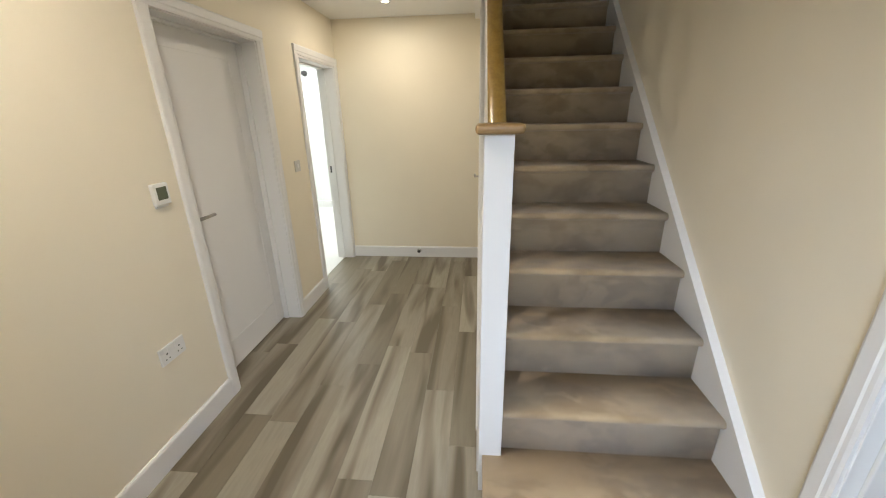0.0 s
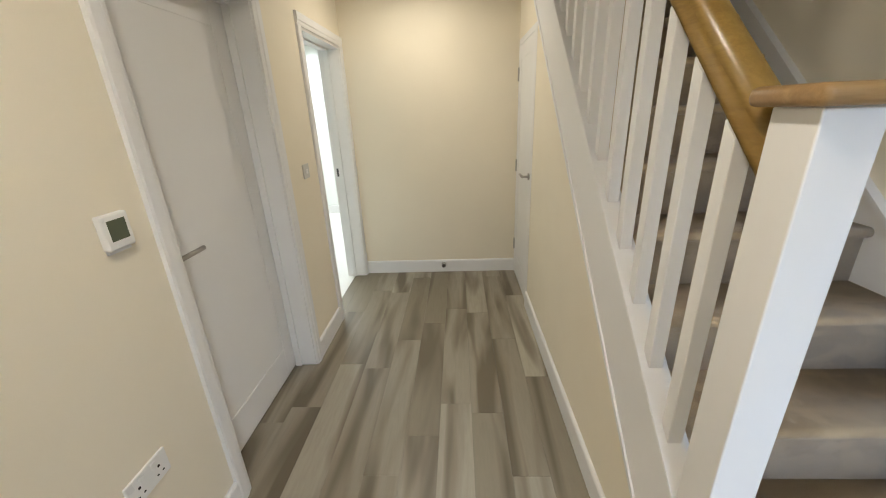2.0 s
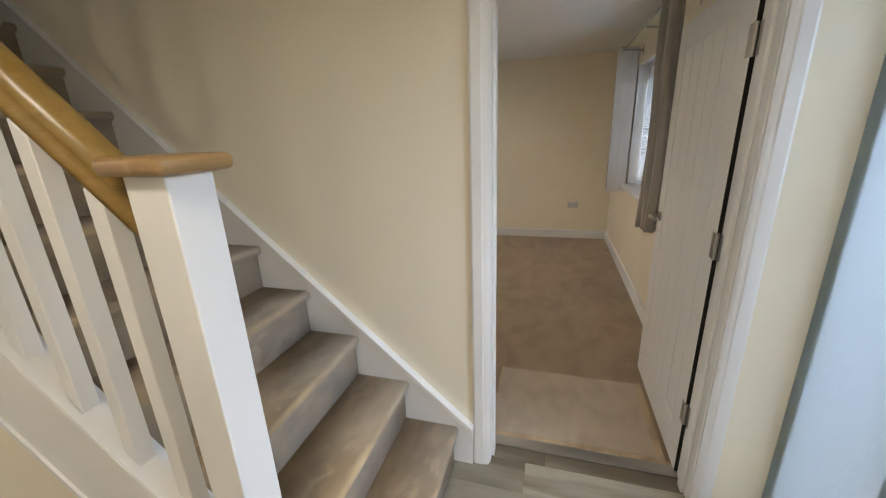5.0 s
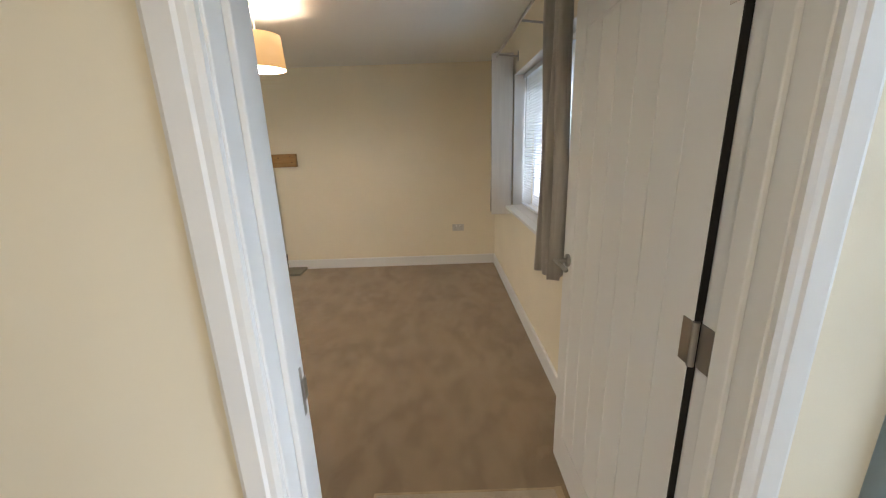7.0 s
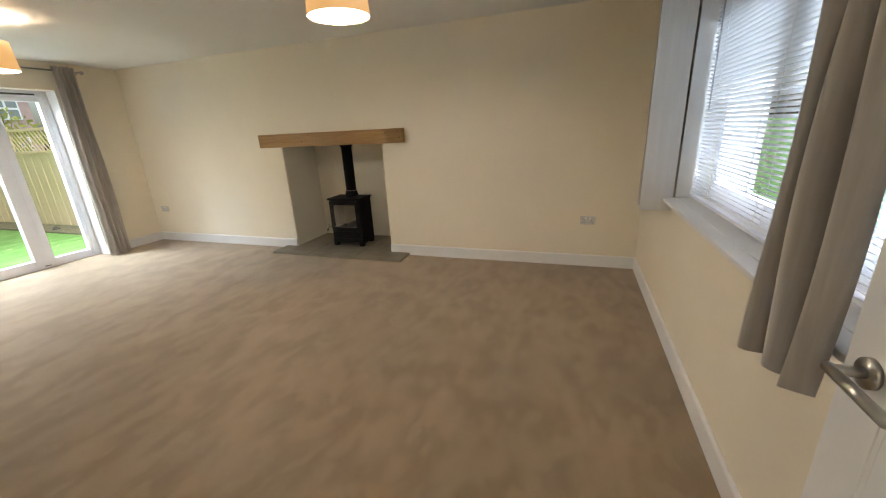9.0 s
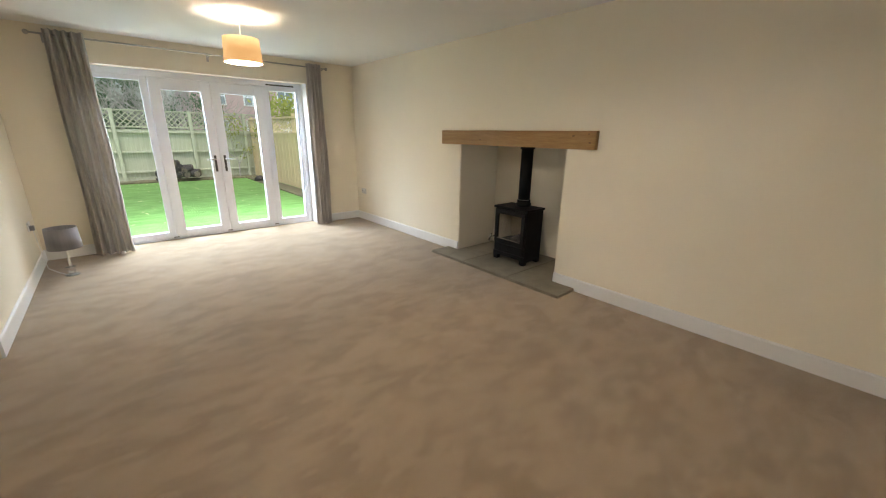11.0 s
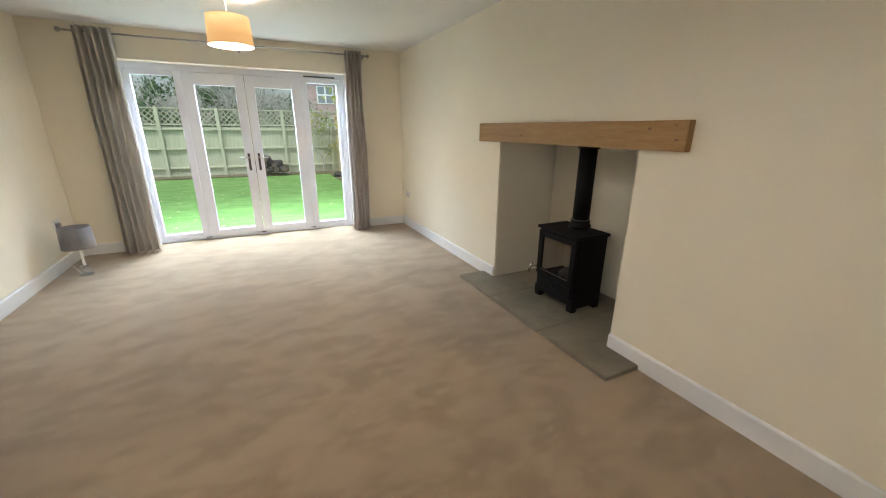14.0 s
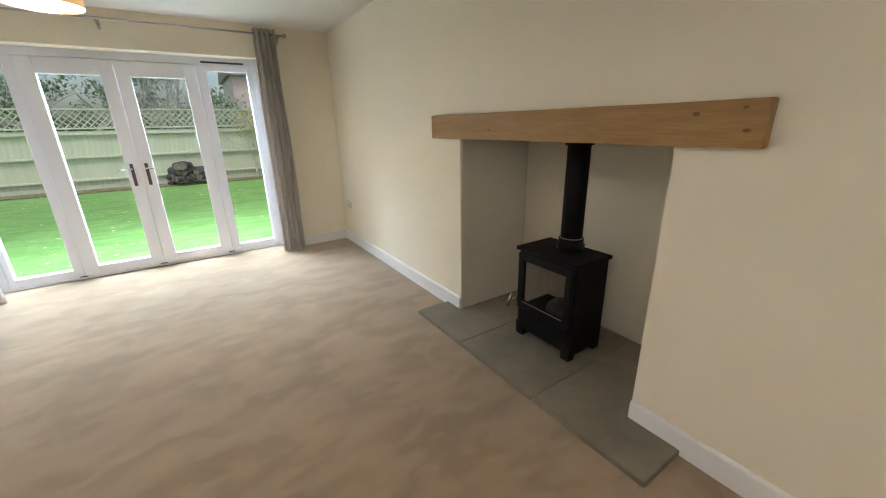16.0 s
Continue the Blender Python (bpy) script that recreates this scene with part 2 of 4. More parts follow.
def lawn():
    m = leafy("mown_lawn", (0.13, 0.31, 0.05), (0.19, 0.40, 0.085), 0.9)
    fine = m.noise(45, 4, 0.65, m.place((1, 0.5, 1), world=True))
    mid = m.noise(4.5, 3, 0.6, m.place((0.5, 1.4, 1), world=True))
    tone = m.mix(m.ramp(mid, [(0.35, 0.0), (0.65, 1.0)]), (0.13, 0.27, 0.055), (0.21, 0.385, 0.105))
    m.base(m.mix(m.ramp(fine, [(0.35, 0.45), (0.6, 0.0)]), tone, (0.06, 0.16, 0.02)))
    m.bump(fine, 0.7, 0.03)
    return m.m


LAWN = lawn()
SOIL = leafy("leaf_litter_soil", (0.085, 0.08, 0.045), (0.20, 0.175, 0.10), 14).m
LEAF = leafy("evergreen_leaf", (0.06, 0.12, 0.05), (0.13, 0.20, 0.09), 3).m
YELLOW_LEAF = leafy("yellow_green_leaf", (0.22, 0.27, 0.05), (0.36, 0.36, 0.08), 5).m
FALLEN = leafy("fallen_leaf", (0.60, 0.50, 0.25), (0.75, 0.70, 0.45), 40).m
TWIG = leafy("pale_bark", (0.30, 0.28, 0.24), (0.46, 0.44, 0.40), 20).m
LOG_END = leafy("sawn_log_end", (0.10, 0.08, 0.06), (0.19, 0.155, 0.12), 24).m
PAVING = painted("pale_paving", (0.42, 0.40, 0.36), 0.8, 0.15, 40, 0.4)


def board(name, a, b):
    m = Mat(name, a, 0.85)
    r = m.random()
    v = m.place((12, 12, 0.7))
    tone = m.mix(m.ramp(m.noise(2.2, 4, 0.6, v), [(0.3, 0.0), (0.7, 1.0)]), a, b)
    m.base(m.mix(m.ramp(r, [(0.0, 0.0), (1.0, 0.14)]), tone, tuple(c * 0.6 for c in a)))
    m.bump(m.noise(16, 3, 0.6, v), 0.3, 0.003)
    return m.m


FENCE = board("green_weathered_fence", (0.40, 0.42, 0.29), (0.52, 0.53, 0.40))
FENCE_NEW = board("honey_fence_board", (0.62, 0.48, 0.26), (0.72, 0.59, 0.36))
# red brick with the haze of distance mixed into its colour
BRICK = leafy("hazed_red_brick", (0.46, 0.31, 0.32), (0.53, 0.38, 0.38), 2).m
ROOF = leafy("dark_roof_tile", (0.10, 0.085, 0.08), (0.16, 0.13, 0.12), 2).m
FARGLASS = Mat("dark_window_glass", (0.25, 0.28, 0.32), 0.1).m
ASPHALT = leafy("front_drive", (0.16, 0.155, 0.15), (0.24, 0.23, 0.22), 9).m

# ---- building helpers ----


def mesh_of(bm, name):
    bm.normal_update()
    me = bpy.data.meshes.new(name)
    bm.to_mesh(me)
    bm.free()
    return me


def part(name, bm, material, parent=None, label="", smooth=False):
    """Links a bmesh as one mesh object, under a thing or a part when one is given."""
    me = bm if isinstance(bm, bpy.types.Mesh) else mesh_of(bm, name)
    if material and not me.materials:
        me.materials.append(material)
    if smooth:
        me.shade_auto(radians(38)) if hasattr(me, "shade_auto") else me.polygons.foreach_set("use_smooth", [True] * len(me.polygons))
    ob = new(name, me)
    if parent:
        ob.parent = parent
    if label:
        ob["label"] = label
    return ob


def thing(name, label, category, at=(0, 0, 0), turn=0.0, group="", kind=""):
    ob = new(name)
    ob.empty_display_size = 0.1
    ob.matrix_world = pose(*at, 0, 0, turn)
    return tagged(ob, label, category, group, kind)


def box(bm, x0, x1, y0, y1, z0, z1, bevel=0.0, segs=2):
    """A box between two corners, its edges rounded by bevel."""
    m = Matrix.Translation(((x0 + x1) / 2, (y0 + y1) / 2, (z0 + z1) / 2)) @ Matrix.Diagonal((x1 - x0, y1 - y0, z1 - z0, 1))
    v = bmesh.ops.create_cube(bm, size=1, matrix=m)["verts"]
    if bevel:
        e = list({e for a in v for e in a.link_edges})
        bmesh.ops.bevel(bm, geom=e, offset=bevel, segments=segs, profile=0.5, affect="EDGES")
    return bm


def boxes(*rows, bevel=0.0, segs=2):
    bm = bmesh.new()
    for r in rows:
        box(bm, *r, bevel=bevel, segs=segs)
    return bm


def cyl(bm, a, b, r0, r1=None, n=20, caps=True):
    """A cylinder or cone between two points."""
    a, b = Vector(a), Vector(b)
    d = b - a
    m = Matrix.Translation((a + b) / 2) @ d.to_track_quat("Z", "Y").to_matrix().to_4x4()
    bmesh.ops.create_cone(bm, cap_ends=caps, segments=n, radius1=r0, radius2=r0 if r1 is None else r1, depth=d.length, matrix=m)
    return bm


def lathe(profile, n=32, at=(0, 0, 0), close=False):
    """A turned body round z from (radius, height) pairs."""
    bm = bmesh.new()
    rings = []
    for r, z in profile:
        rings.append([bm.verts.new((at[0] + r * math.cos(2 * math.pi * i / n), at[1] + r * math.sin(2 * math.pi * i / n), at[2] + z)) for i in range(n)])
    pairs = list(zip(rings, rings[1:]))
    if close:
        pairs.append((rings[-1], rings[0]))
    for p, q in pairs:
        for i in range(n):
            j = (i + 1) % n
            bm.faces.new((p[i], p[j], q[j], q[i]))
    if not close:
        for ring in (rings[0][::-1], rings[-1]):
            if profile[0 if ring is not rings[-1] else -1][0] > 1e-4:
                bm.faces.new(ring)
    return bm


def prism(outline, axis, lo, hi, bm=None):
    """An outline of (u, v) pairs swept along an axis: u, v are the two other axes in order x, y, z."""
    bm = bm or bmesh.new()
    ends = []
    for w in (lo, hi):
        ring = []
        for u, v in outline:
            p = {"x": (w, u, v), "y": (u, w, v), "z": (u, v, w)}[axis]
            ring.append(bm.verts.new(p))
        ends.append(ring)
    a, b = ends
    n = len(a)
    bm.faces.new(a)
    bm.faces.new(b[::-1])
    for i in range(n):
        j = (i + 1) % n
        bm.faces.new((a[i], b[i], b[j], a[j]))
    bmesh.ops.recalc_face_normals(bm, faces=bm.faces[:])
    return bm


def structure(name, bm, material, label, category, parent=None):
    ob = part(name, bm, material, parent)
    return tagged(ob, label, category, kind="structure")


# ---- plan ----
XL, XP, XR = -0.13, 1.318, 2.27      # hall: left wall, partition under the stairs, right wall
XRR, XW, XF = 2.41, 2.53, 6.45       # living room: wall with the door, wall further on, fireplace wall
YF, YH, YB = 0.755, 4.965, 7.49      # front wall, end of the hall, garden wall
YR = 0.790                           # room side of the front wall
ZH, ZC, ZUP = 2.41, 2.43, 5.1        # ceilings
DOOR_Y0, DOOR_Y1, DOOR_Z = 0.945, 1.775, 1.99
D1_Y0, D1_Y1 = 2.702, 3.525
D2_Y0, D2_Y1 = 4.125, 4.895

# walls of the hall
for wy0, wy1, wz in ((0.45, D1_Y0 - 0.02, 0), (D1_Y0 - 0.02, D1_Y1 + 0.02, DOOR_Z + 0.03), (D1_Y1 + 0.02, D2_Y0 - 0.02, 0),
                     (D2_Y0 - 0.02, D2_Y1 + 0.02, DOOR_Z + 0.01), (D2_Y1 + 0.02, YH + 0.1, 0)):
    structure("wall_hall_left", boxes((XL - 0.17, XL, wy0, wy1, wz, ZH)), CREAM, "cream painted hall wall with two doors", "wall")
structure("wall_hall_end", boxes((XL, 1.42, YH, YH + 0.1, 0, ZH)), CREAM, "plain cream painted end wall of the hall", "wall")
structure("wall_hall_front", boxes(
    (XL, 1.02, 0.40, YF, 0, ZH), (1.02, XR, 0.40, YF, 2.14, ZH)),
    CREAM, "cream painted front wall round the entrance", "wall")
structure("wall_stairs", boxes(
    (XR, XRR, 0.40, DOOR_Y0 - 0.025, 0, ZUP), (XR, XRR, DOOR_Y0 - 0.025, DOOR_Y1 + 0.025, DOOR_Z + 0.025, ZUP),
    (XR, XRR, DOOR_Y1 + 0.025, 6.1, 0, ZUP)), CREAM, "cream painted wall beside the stairs", "wall")
slope = 0.897


def low(y):
    return 0.345 + slope * (y - 2.336)


def top(y):
    return 0.585 + slope * (y - 2.243)


structure("wall_under_stairs", prism([(2.2, 0), (4.26, 0), (4.26, low(4.26) + 0.02), (2.2, low(2.2) + 0.02)], "x", XP, 1.40), CREAM,
          "cream painted triangular wall under the stairs", "wall")
structure("wall_over_cupboard", prism([(4.26, 1.985), (YH, 1.985), (YH, low(YH)), (4.26, low(4.26) + 0.02)], "x", XP, 1.40), CREAM,
          "cream wall over the cupboard door", "wall")
structure("wall_landing", boxes((1.31, XR, 6.0, 6.1, 2.5, ZUP), (1.21, 1.31, 0.4, 6.1, 2.74, ZUP), (1.31, XR, 0.3, 0.4, ZH + 0.3, ZUP)), CREAM,
          "cream painted walls round the upper landing", "wall")
structure("ceiling_hall", boxes((XL - 0.17, 1.25, 0.40, YH + 0.1, ZH, ZH + 0.1), (1.25, XR, 0.40, 1.75, ZH, ZH + 0.1)), CEILING, "white painted hall ceiling", "ceiling")
structure("ceiling_landing", boxes((1.21, XRR, 0.3, 6.1, ZUP, ZUP + 0.1)), CEILING, "white painted ceiling over the stairs", "ceiling")
structure("stairwell_trim", boxes((1.25, 1.31, 1.75, YH + 0.1, ZH - 0.045, ZH + 0.33), bevel=0.003), WHITE, "white painted lining of the stairwell edge", "trim")

# walls of the living room
WX0, WX1, WZ0, WZ1 = 3.40, 5.27, 0.915, 2.085
structure("wall_room_front", boxes(
    (XRR, WX0, 0.40, YR, 0, ZC), (WX0, WX1, 0.40, YR, 0, WZ0), (WX0, WX1, 0.40, YR, WZ1, ZC), (WX1, XF, 0.40, YR, 0, ZC)),
    CREAM, "cream painted wall under and round the front window", "wall")
FX0, FX1, FZ = 3.195, 5.685, 2.115
for wx0, wx1, wz in ((XRR, FX0, 0), (FX0, FX1, FZ), (FX1, XF, 0)):
    structure("wall_room_garden", boxes((wx0, wx1, YB, 7.82, wz, ZC)), CREAM, "cream painted wall round the garden doors", "wall")
structure("wall_room_inner", boxes((XRR, XW, 5.0, YB, 0, ZC)), CREAM, "cream painted inner wall of the living room", "wall")
structure("wall_room_backing", boxes((XR, XRR, 6.1, 7.82, 0, ZC)), CREAM, "plain inner wall", "wall")
RY0, RY1, RZ, RX = 3.498, 4.906, 1.36, 7.11
structure("wall_fireplace", boxes(
    (XF, XF + 0.72, 0.40, RY0, 0, ZC), (XF, XF + 0.72, RY0, RY1, RZ, ZC), (XF, XF + 0.72, RY1, 7.82, 0, ZC), (RX, RX + 0.1, RY0, RY1, 0, RZ)),
    CREAM, "cream painted wall with a fireplace recess", "wall")
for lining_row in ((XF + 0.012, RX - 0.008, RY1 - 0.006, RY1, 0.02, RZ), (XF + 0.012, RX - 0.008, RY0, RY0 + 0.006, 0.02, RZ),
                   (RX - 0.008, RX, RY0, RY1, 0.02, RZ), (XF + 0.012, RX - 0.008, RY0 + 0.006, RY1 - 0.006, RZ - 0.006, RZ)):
    structure("recess_lining", boxes(lining_row), RECESS_CREAM, "cream lining of the fireplace recess, darker than the walls", "wall")
structure("ceiling_room", boxes((XRR, XF, YR, YB, ZC, ZC + 0.1)), CEILING, "white painted living room ceiling", "ceiling")
structure("floor_room", boxes((XR + 0.13, XF, YR, YB + 0.18, -0.1, 0.0), (XRR, XF, 0.4, YR, -0.1, -0.01)), CARPET, "beige cut-pile carpet with brushed footmarks", "carpet")

# kitchen seen through the open door
structure("floor_kitchen", boxes((-4.0, XL - 0.1, 3.6, 7.4, -0.1, 0.002), (XL - 0.1, 1.3, YH + 0.1, 7.4, -0.1, 0.002)), KITCHEN_FLOOR, "pale glossy kitchen floor", "floor")
structure("wall_kitchen", boxes((-4.1, 1.4, 7.4, 7.5, 0, ZH), (-4.1, -4.0, 3.6, 7.4, 0, ZH), (-4.1, XL - 0.17, 3.5, 3.6, 0, ZH), (1.3, 1.4, YH + 0.1, 7.4, 0, ZH)),
          KITCHEN_WALL, "pale kitchen walls", "wall")
structure("ceiling_kitchen", boxes((-4.1, XL - 0.17, 3.5, 7.5, ZH, ZH + 0.1), (XL - 0.17, 1.4, YH + 0.1, 7.5, ZH, ZH + 0.1)), CEILING, "white kitchen ceiling", "ceiling")
structure("wall_cupboard", boxes((-1.2, XL - 0.17, 2.4, 2.5, 0, ZH), (-1.2, -1.1, 2.5, 3.5, 0, ZH)), CREAM, "plain wall behind the closed door", "wall")


def skirting(name, axis, a, b, face, out, z=0.0, h=0.122, t=0.016):
    """A skirting board with a rounded top edge, along an axis, standing out from a wall's face."""
    s = 1 if out > 0 else -1
    prof = [(0, 0), (t, 0), (t, h - 0.012), (t * 0.75, h - 0.004), (t * 0.4, h), (0, h)]
    outline = [(face + s * u, z + v) for u, v in prof]
    bm = prism(outline, "y" if axis == "y" else "x", a, b)
    return structure(name, bm, WHITE, "white painted skirting board", "skirting")


skirting("baseboard_hall_left", "y", YF, D1_Y0 - 0.075, XL, 1)
skirting("baseboard_hall_mid", "y", D1_Y1 + 0.075, D2_Y0 - 0.075, XL, 1)
skirting("baseboard_hall_end", "x", XL, XP, YH, -1)
skirting("baseboard_partition", "y", 2.231, 4.25, XP, -1)
skirting("baseboard_fire_near", "y", YR + 0.016, 3.268, XF, -1)
skirting("baseboard_hearth_near", "y", 3.268, RY0, XF, -1, 0.028, 0.095)
skirting("baseboard_hearth_far", "y", RY1, 5.07, XF, -1, 0.028, 0.095)
skirting("baseboard_fire_far", "y", 5.07, YB - 0.016, XF, -1)
skirting("baseboard_front", "x", XRR, XF, YR, 1)
skirting("baseboard_inner", "y", 5.0, YB - 0.016, XW, 1)
skirting("baseboard_garden_near", "x", XW, FX0, YB, -1)
skirting("baseboard_garden_far", "x", FX1, XF, YB, -1)
skirting("baseboard_kitchen", "x", -4.0, 1.3, 7.4, -1)


def casing(name, y0, y1, zt, face, out, w=0.07, t=0.019, far=None):
    """Two upright architraves and a head round an opening in a wall that runs along y."""
    s = 1 if out > 0 else -1
    bm = bmesh.new()
    wf = w if far is None else far
    for lo, hi, side in ((y0 - w, y0, 1), (y1, y1 + wf, -1)):
        prof = [(0, 0), (1, 0), (1, 0.55), (0.86, 0.75), (0.7, 0.8), (0.62, 1.0), (0.12, 1.0), (0.0, 0.8)]
        pts = [((lo + u * (hi - lo)) if side > 0 else (hi - u * (hi - lo)), v * t) for u, v in prof]
        prism([(face + s * v, y) for y, v in pts], "z", 0, zt, bm)
    prof = [(0, 0), (1, 0), (1, 0.8), (0.88, 1.0), (0.38, 1.0), (0.3, 0.8), (0.14, 0.75), (0, 0.55)]
    prism([(face + s * v * t, zt + u * w) for u, v in prof], "y", y0 - w, y1 + wf, bm)
    return structure(name, bm, WHITE, "white painted moulded architrave", "architrave")


casing("trim_cupboard_door", D1_Y0 - 0.006, D1_Y1 + 0.006, DOOR_Z + 0.006, XL, 1)
casing("trim_kitchen_door", D2_Y0 - 0.006, D2_Y1 + 0.006, DOOR_Z + 0.006, XL, 1, far=0.062)
casing("trim_room_door_hall", DOOR_Y0 - 0.005, DOOR_Y1 + 0.005, DOOR_Z + 0.005, XR, -1)
casing("trim_room_door_room", DOOR_Y0 - 0.005, DOOR_Y1 + 0.005, DOOR_Z + 0.005, XRR, 1)


def lining(name, y0, y1, zt, x0, x1, stop):
    """A door lining: two jambs, a head and the stop beads."""
    bm = boxes((x0, x1, y0 - 0.025, y0, 0, zt), (x0, x1, y1, y1 + 0.025, 0, zt), (x0, x1, y0 - 0.025, y1 + 0.025, zt, zt + 0.025), bevel=0.0015, segs=1)
    a, b = stop
    for r in ((a, b, y0, y0 + 0.013, 0, zt), (a, b, y1 - 0.013, y1, 0, zt), (a, b, y0 + 0.013, y1 - 0.013, zt - 0.013, zt)):
        box(bm, *r, bevel=0.003)
    return structure(name, bm, WHITE, "white painted door lining with stop bead", "door frame")


lining("trim_lining_cupboard", D1_Y0, D1_Y1, DOOR_Z, XL - 0.17, XL, (XL - 0.128, XL - 0.09))
lining("trim_lining_kitchen", D2_Y0, D2_Y1, DOOR_Z - 0.01, XL - 0.17, XL, (XL - 0.125, XL - 0.085))
lining("trim_lining_room", DOOR_Y0, DOOR_Y1, DOOR_Z, XR, XRR, (XR + 0.045, XR + 0.09))

# frame of the open front door
front = thing("door_frame_front", "smooth white entrance frame with an obscured glass side panel", "door frame", (1.645, 0.56, 0), kind="structure")
part("jamb", boxes((0.585, 0.625, -0.16, 0.128, 0, 2.14), bevel=0.003), UPVC, front)
part("jamb", boxes((-0.625, -0.592, -0.16, 0.2, 0, 2.14), bevel=0.003), UPVC, front)
part("mullion", boxes((0.19, 0.235, -0.16, 0.13, 0, 2.107), bevel=0.003), UPVC, front)
part("head", boxes((-0.592, 0.585, -0.16, 0.13, 2.107, 2.14), bevel=0.003), UPVC, front)
part("side_pane", boxes((0.192, 0.624, 0.131, 0.139, 0.001, 2.138)), FROSTED, front, "obscured glass side panel")
structure("trim_threshold_front", boxes((1.053, 1.835, 0.40, 0.72, -0.02, 0.015), bevel=0.004), STEEL, "metal threshold of the front door", "threshold")

# ---- staircase ----
RISE, GO, Y1 = 0.2105, 0.2358, 1.919
stairs = thing("staircase", "straight white staircase with beige carpet and oak handrail", "staircase", (1.8, 1.94, 0))


def own(name, bm, material, parent=stairs, label="", smooth=False):
    """A part of the staircase, written in the world's coordinates."""
    bm.transform(Matrix.Translation((-1.8, -1.94, 0)))
    return part(name, bm, material, parent, label, smooth)


def step(k, x0, x1):
    """A carpeted tread with a rounded nosing and the riser under it."""
    z, y = RISE * k - 0.006, Y1 + GO * (k - 1)
    back = y + GO + 0.03
    r = 0.019
    pts = [(back, z - 0.04), (back, z)]
    for i in range(9):
        a = math.pi / 2 + math.pi * i / 8
        pts.append((y + r + r * math.cos(a), z - r + r * math.sin(a)))
    pts += [(y + 0.027, z - 2 * r - 0.004), (y + 0.027, z - RISE - 0.0), (y + 0.06, z - RISE), (y + 0.06, z - 0.04)]
    bm = prism(pts, "x", x0, x1)
    return bm


for k in range(1, 13):
    own("carpeted_step", step(k, 1.324 if k == 1 else 1.404, 2.242), STAIR_CARPET, stairs, smooth=True)
own("landing", boxes((1.31, 2.27, Y1 + 12 * GO, 6.0, 2.5, 13 * RISE)), STAIR_CARPET)
yE = 4.80
own("outer_string", prism([(2.231, max(0, low(2.231))), (yE, low(yE)), (yE, top(yE)), (2.231, top(2.231))], "x", 1.303, 1.335), WHITE, label="white painted sloping string board")
bead = bmesh.new()
prism([(2.231, low(2.231) - 0.012), (yE, low(yE) - 0.012), (yE, low(yE) + 0.010), (2.231, low(2.231) + 0.010)], "x", 1.296, 1.318, bead)
own("string_bead", bead, WHITE)
own("base_rail", prism([(2.231, top(2.231) - 0.032), (yE, top(yE) - 0.032), (yE, top(yE)), (2.231, top(2.231))], "x", 1.335, 1.368), WHITE)
own("base_lip", prism([(2.231, top(2.231)), (yE, top(yE)), (yE, top(yE) + 0.007), (2.231, top(2.231) + 0.007)], "x", 1.304, 1.317), WHITE)
own("inner_string", prism([(2.231, 0.2), (yE, 0.2 + slope * (yE - 2.231)), (yE, top(yE) - 0.06), (2.231, top(2.231) - 0.06)], "x", 1.37, 1.404), WHITE)


def wtop(y):
    return 0.205 + slope * (y - 1.854)


own("wall_string", prism([(1.856, 0), (2.0, 0), (yE, wtop(yE) - 0.3), (yE, wtop(yE)), (1.856, wtop(1.856))], "x", 2.243, 2.27), WHITE, label="white painted string board along the wall")
own("wall_string_bead", prism([(1.852, wtop(1.852) - 0.024), (yE, wtop(yE) - 0.024), (yE, wtop(yE) + 0.004), (1.852, wtop(1.852) + 0.004)], "x", 2.232, 2.27), WHITE)
newel = own("newel_post", boxes((1.309, 1.401, 2.139, 2.231, 0, 1.474), bevel=0.003), WHITE, label="square white painted newel post")
cap = boxes((1.282, 1.430, 2.110, 2.258, 1.474, 1.505), bevel=0.013, segs=4)
own("newel_cap", cap, CAP_OAK, newel, "rounded oak newel cap", True)


def rail():
    """The handrail: a tall oak section with a rounded top and a groove down each side."""
    bm = bmesh.new()
    prof = [(-0.026, 0), (0.026, 0), (0.026, 0.018), (0.022, 0.028), (0.022, 0.05), (0.032, 0.066), (0.032, 0.084), (0.022, 0.1), (0.008, 0.108),
            (-0.008, 0.108), (-0.022, 0.1), (-0.032, 0.084), (-0.032, 0.066), (-0.022, 0.05), (-0.022, 0.028), (-0.026, 0.018)]
    ends = []
    for y in (2.231, yE):
        z = 1.335 + slope * (y - 2.231)
        ends.append([bm.verts.new((1.355 + u, y, z + v)) for u, v in prof])
    n = len(prof)
    bm.faces.new(ends[0])
    bm.faces.new(ends[1][::-1])
    for i in range(n):
        j = (i + 1) % n
        bm.faces.new((ends[0][i], ends[1][i], ends[1][j], ends[0][j]))
    bmesh.ops.recalc_face_normals(bm, faces=bm.faces[:])
    return bm


own("handrail", rail(), RAIL_OAK, label="varnished oak handrail", smooth=True)


def baluster_mesh():
    """One square baluster, cut to the slope at both ends; built for a foot at the origin."""
    h = 1.335 - 0.585 + slope * (2.243 - 2.231)
    a = 0.0195
    bm = bmesh.new()
    prism([(-a, -slope * a), (a, slope * a), (a, h + slope * a), (-a, h - slope * a)], "x", -a, a, bm)
    bmesh.ops.bevel(bm, geom=bm.edges[:], offset=0.002, segments=1, affect="EDGES")
    return mesh_of(bm, "baluster")


spindle = baluster_mesh()
for k in range(17):
    y = 2.343 + 0.1405 * k
    ob = part("baluster", spindle, WHITE, stairs)
    ob.location = (1.345 - 1.8, y - 1.94, top(y))

# ---- doors ----


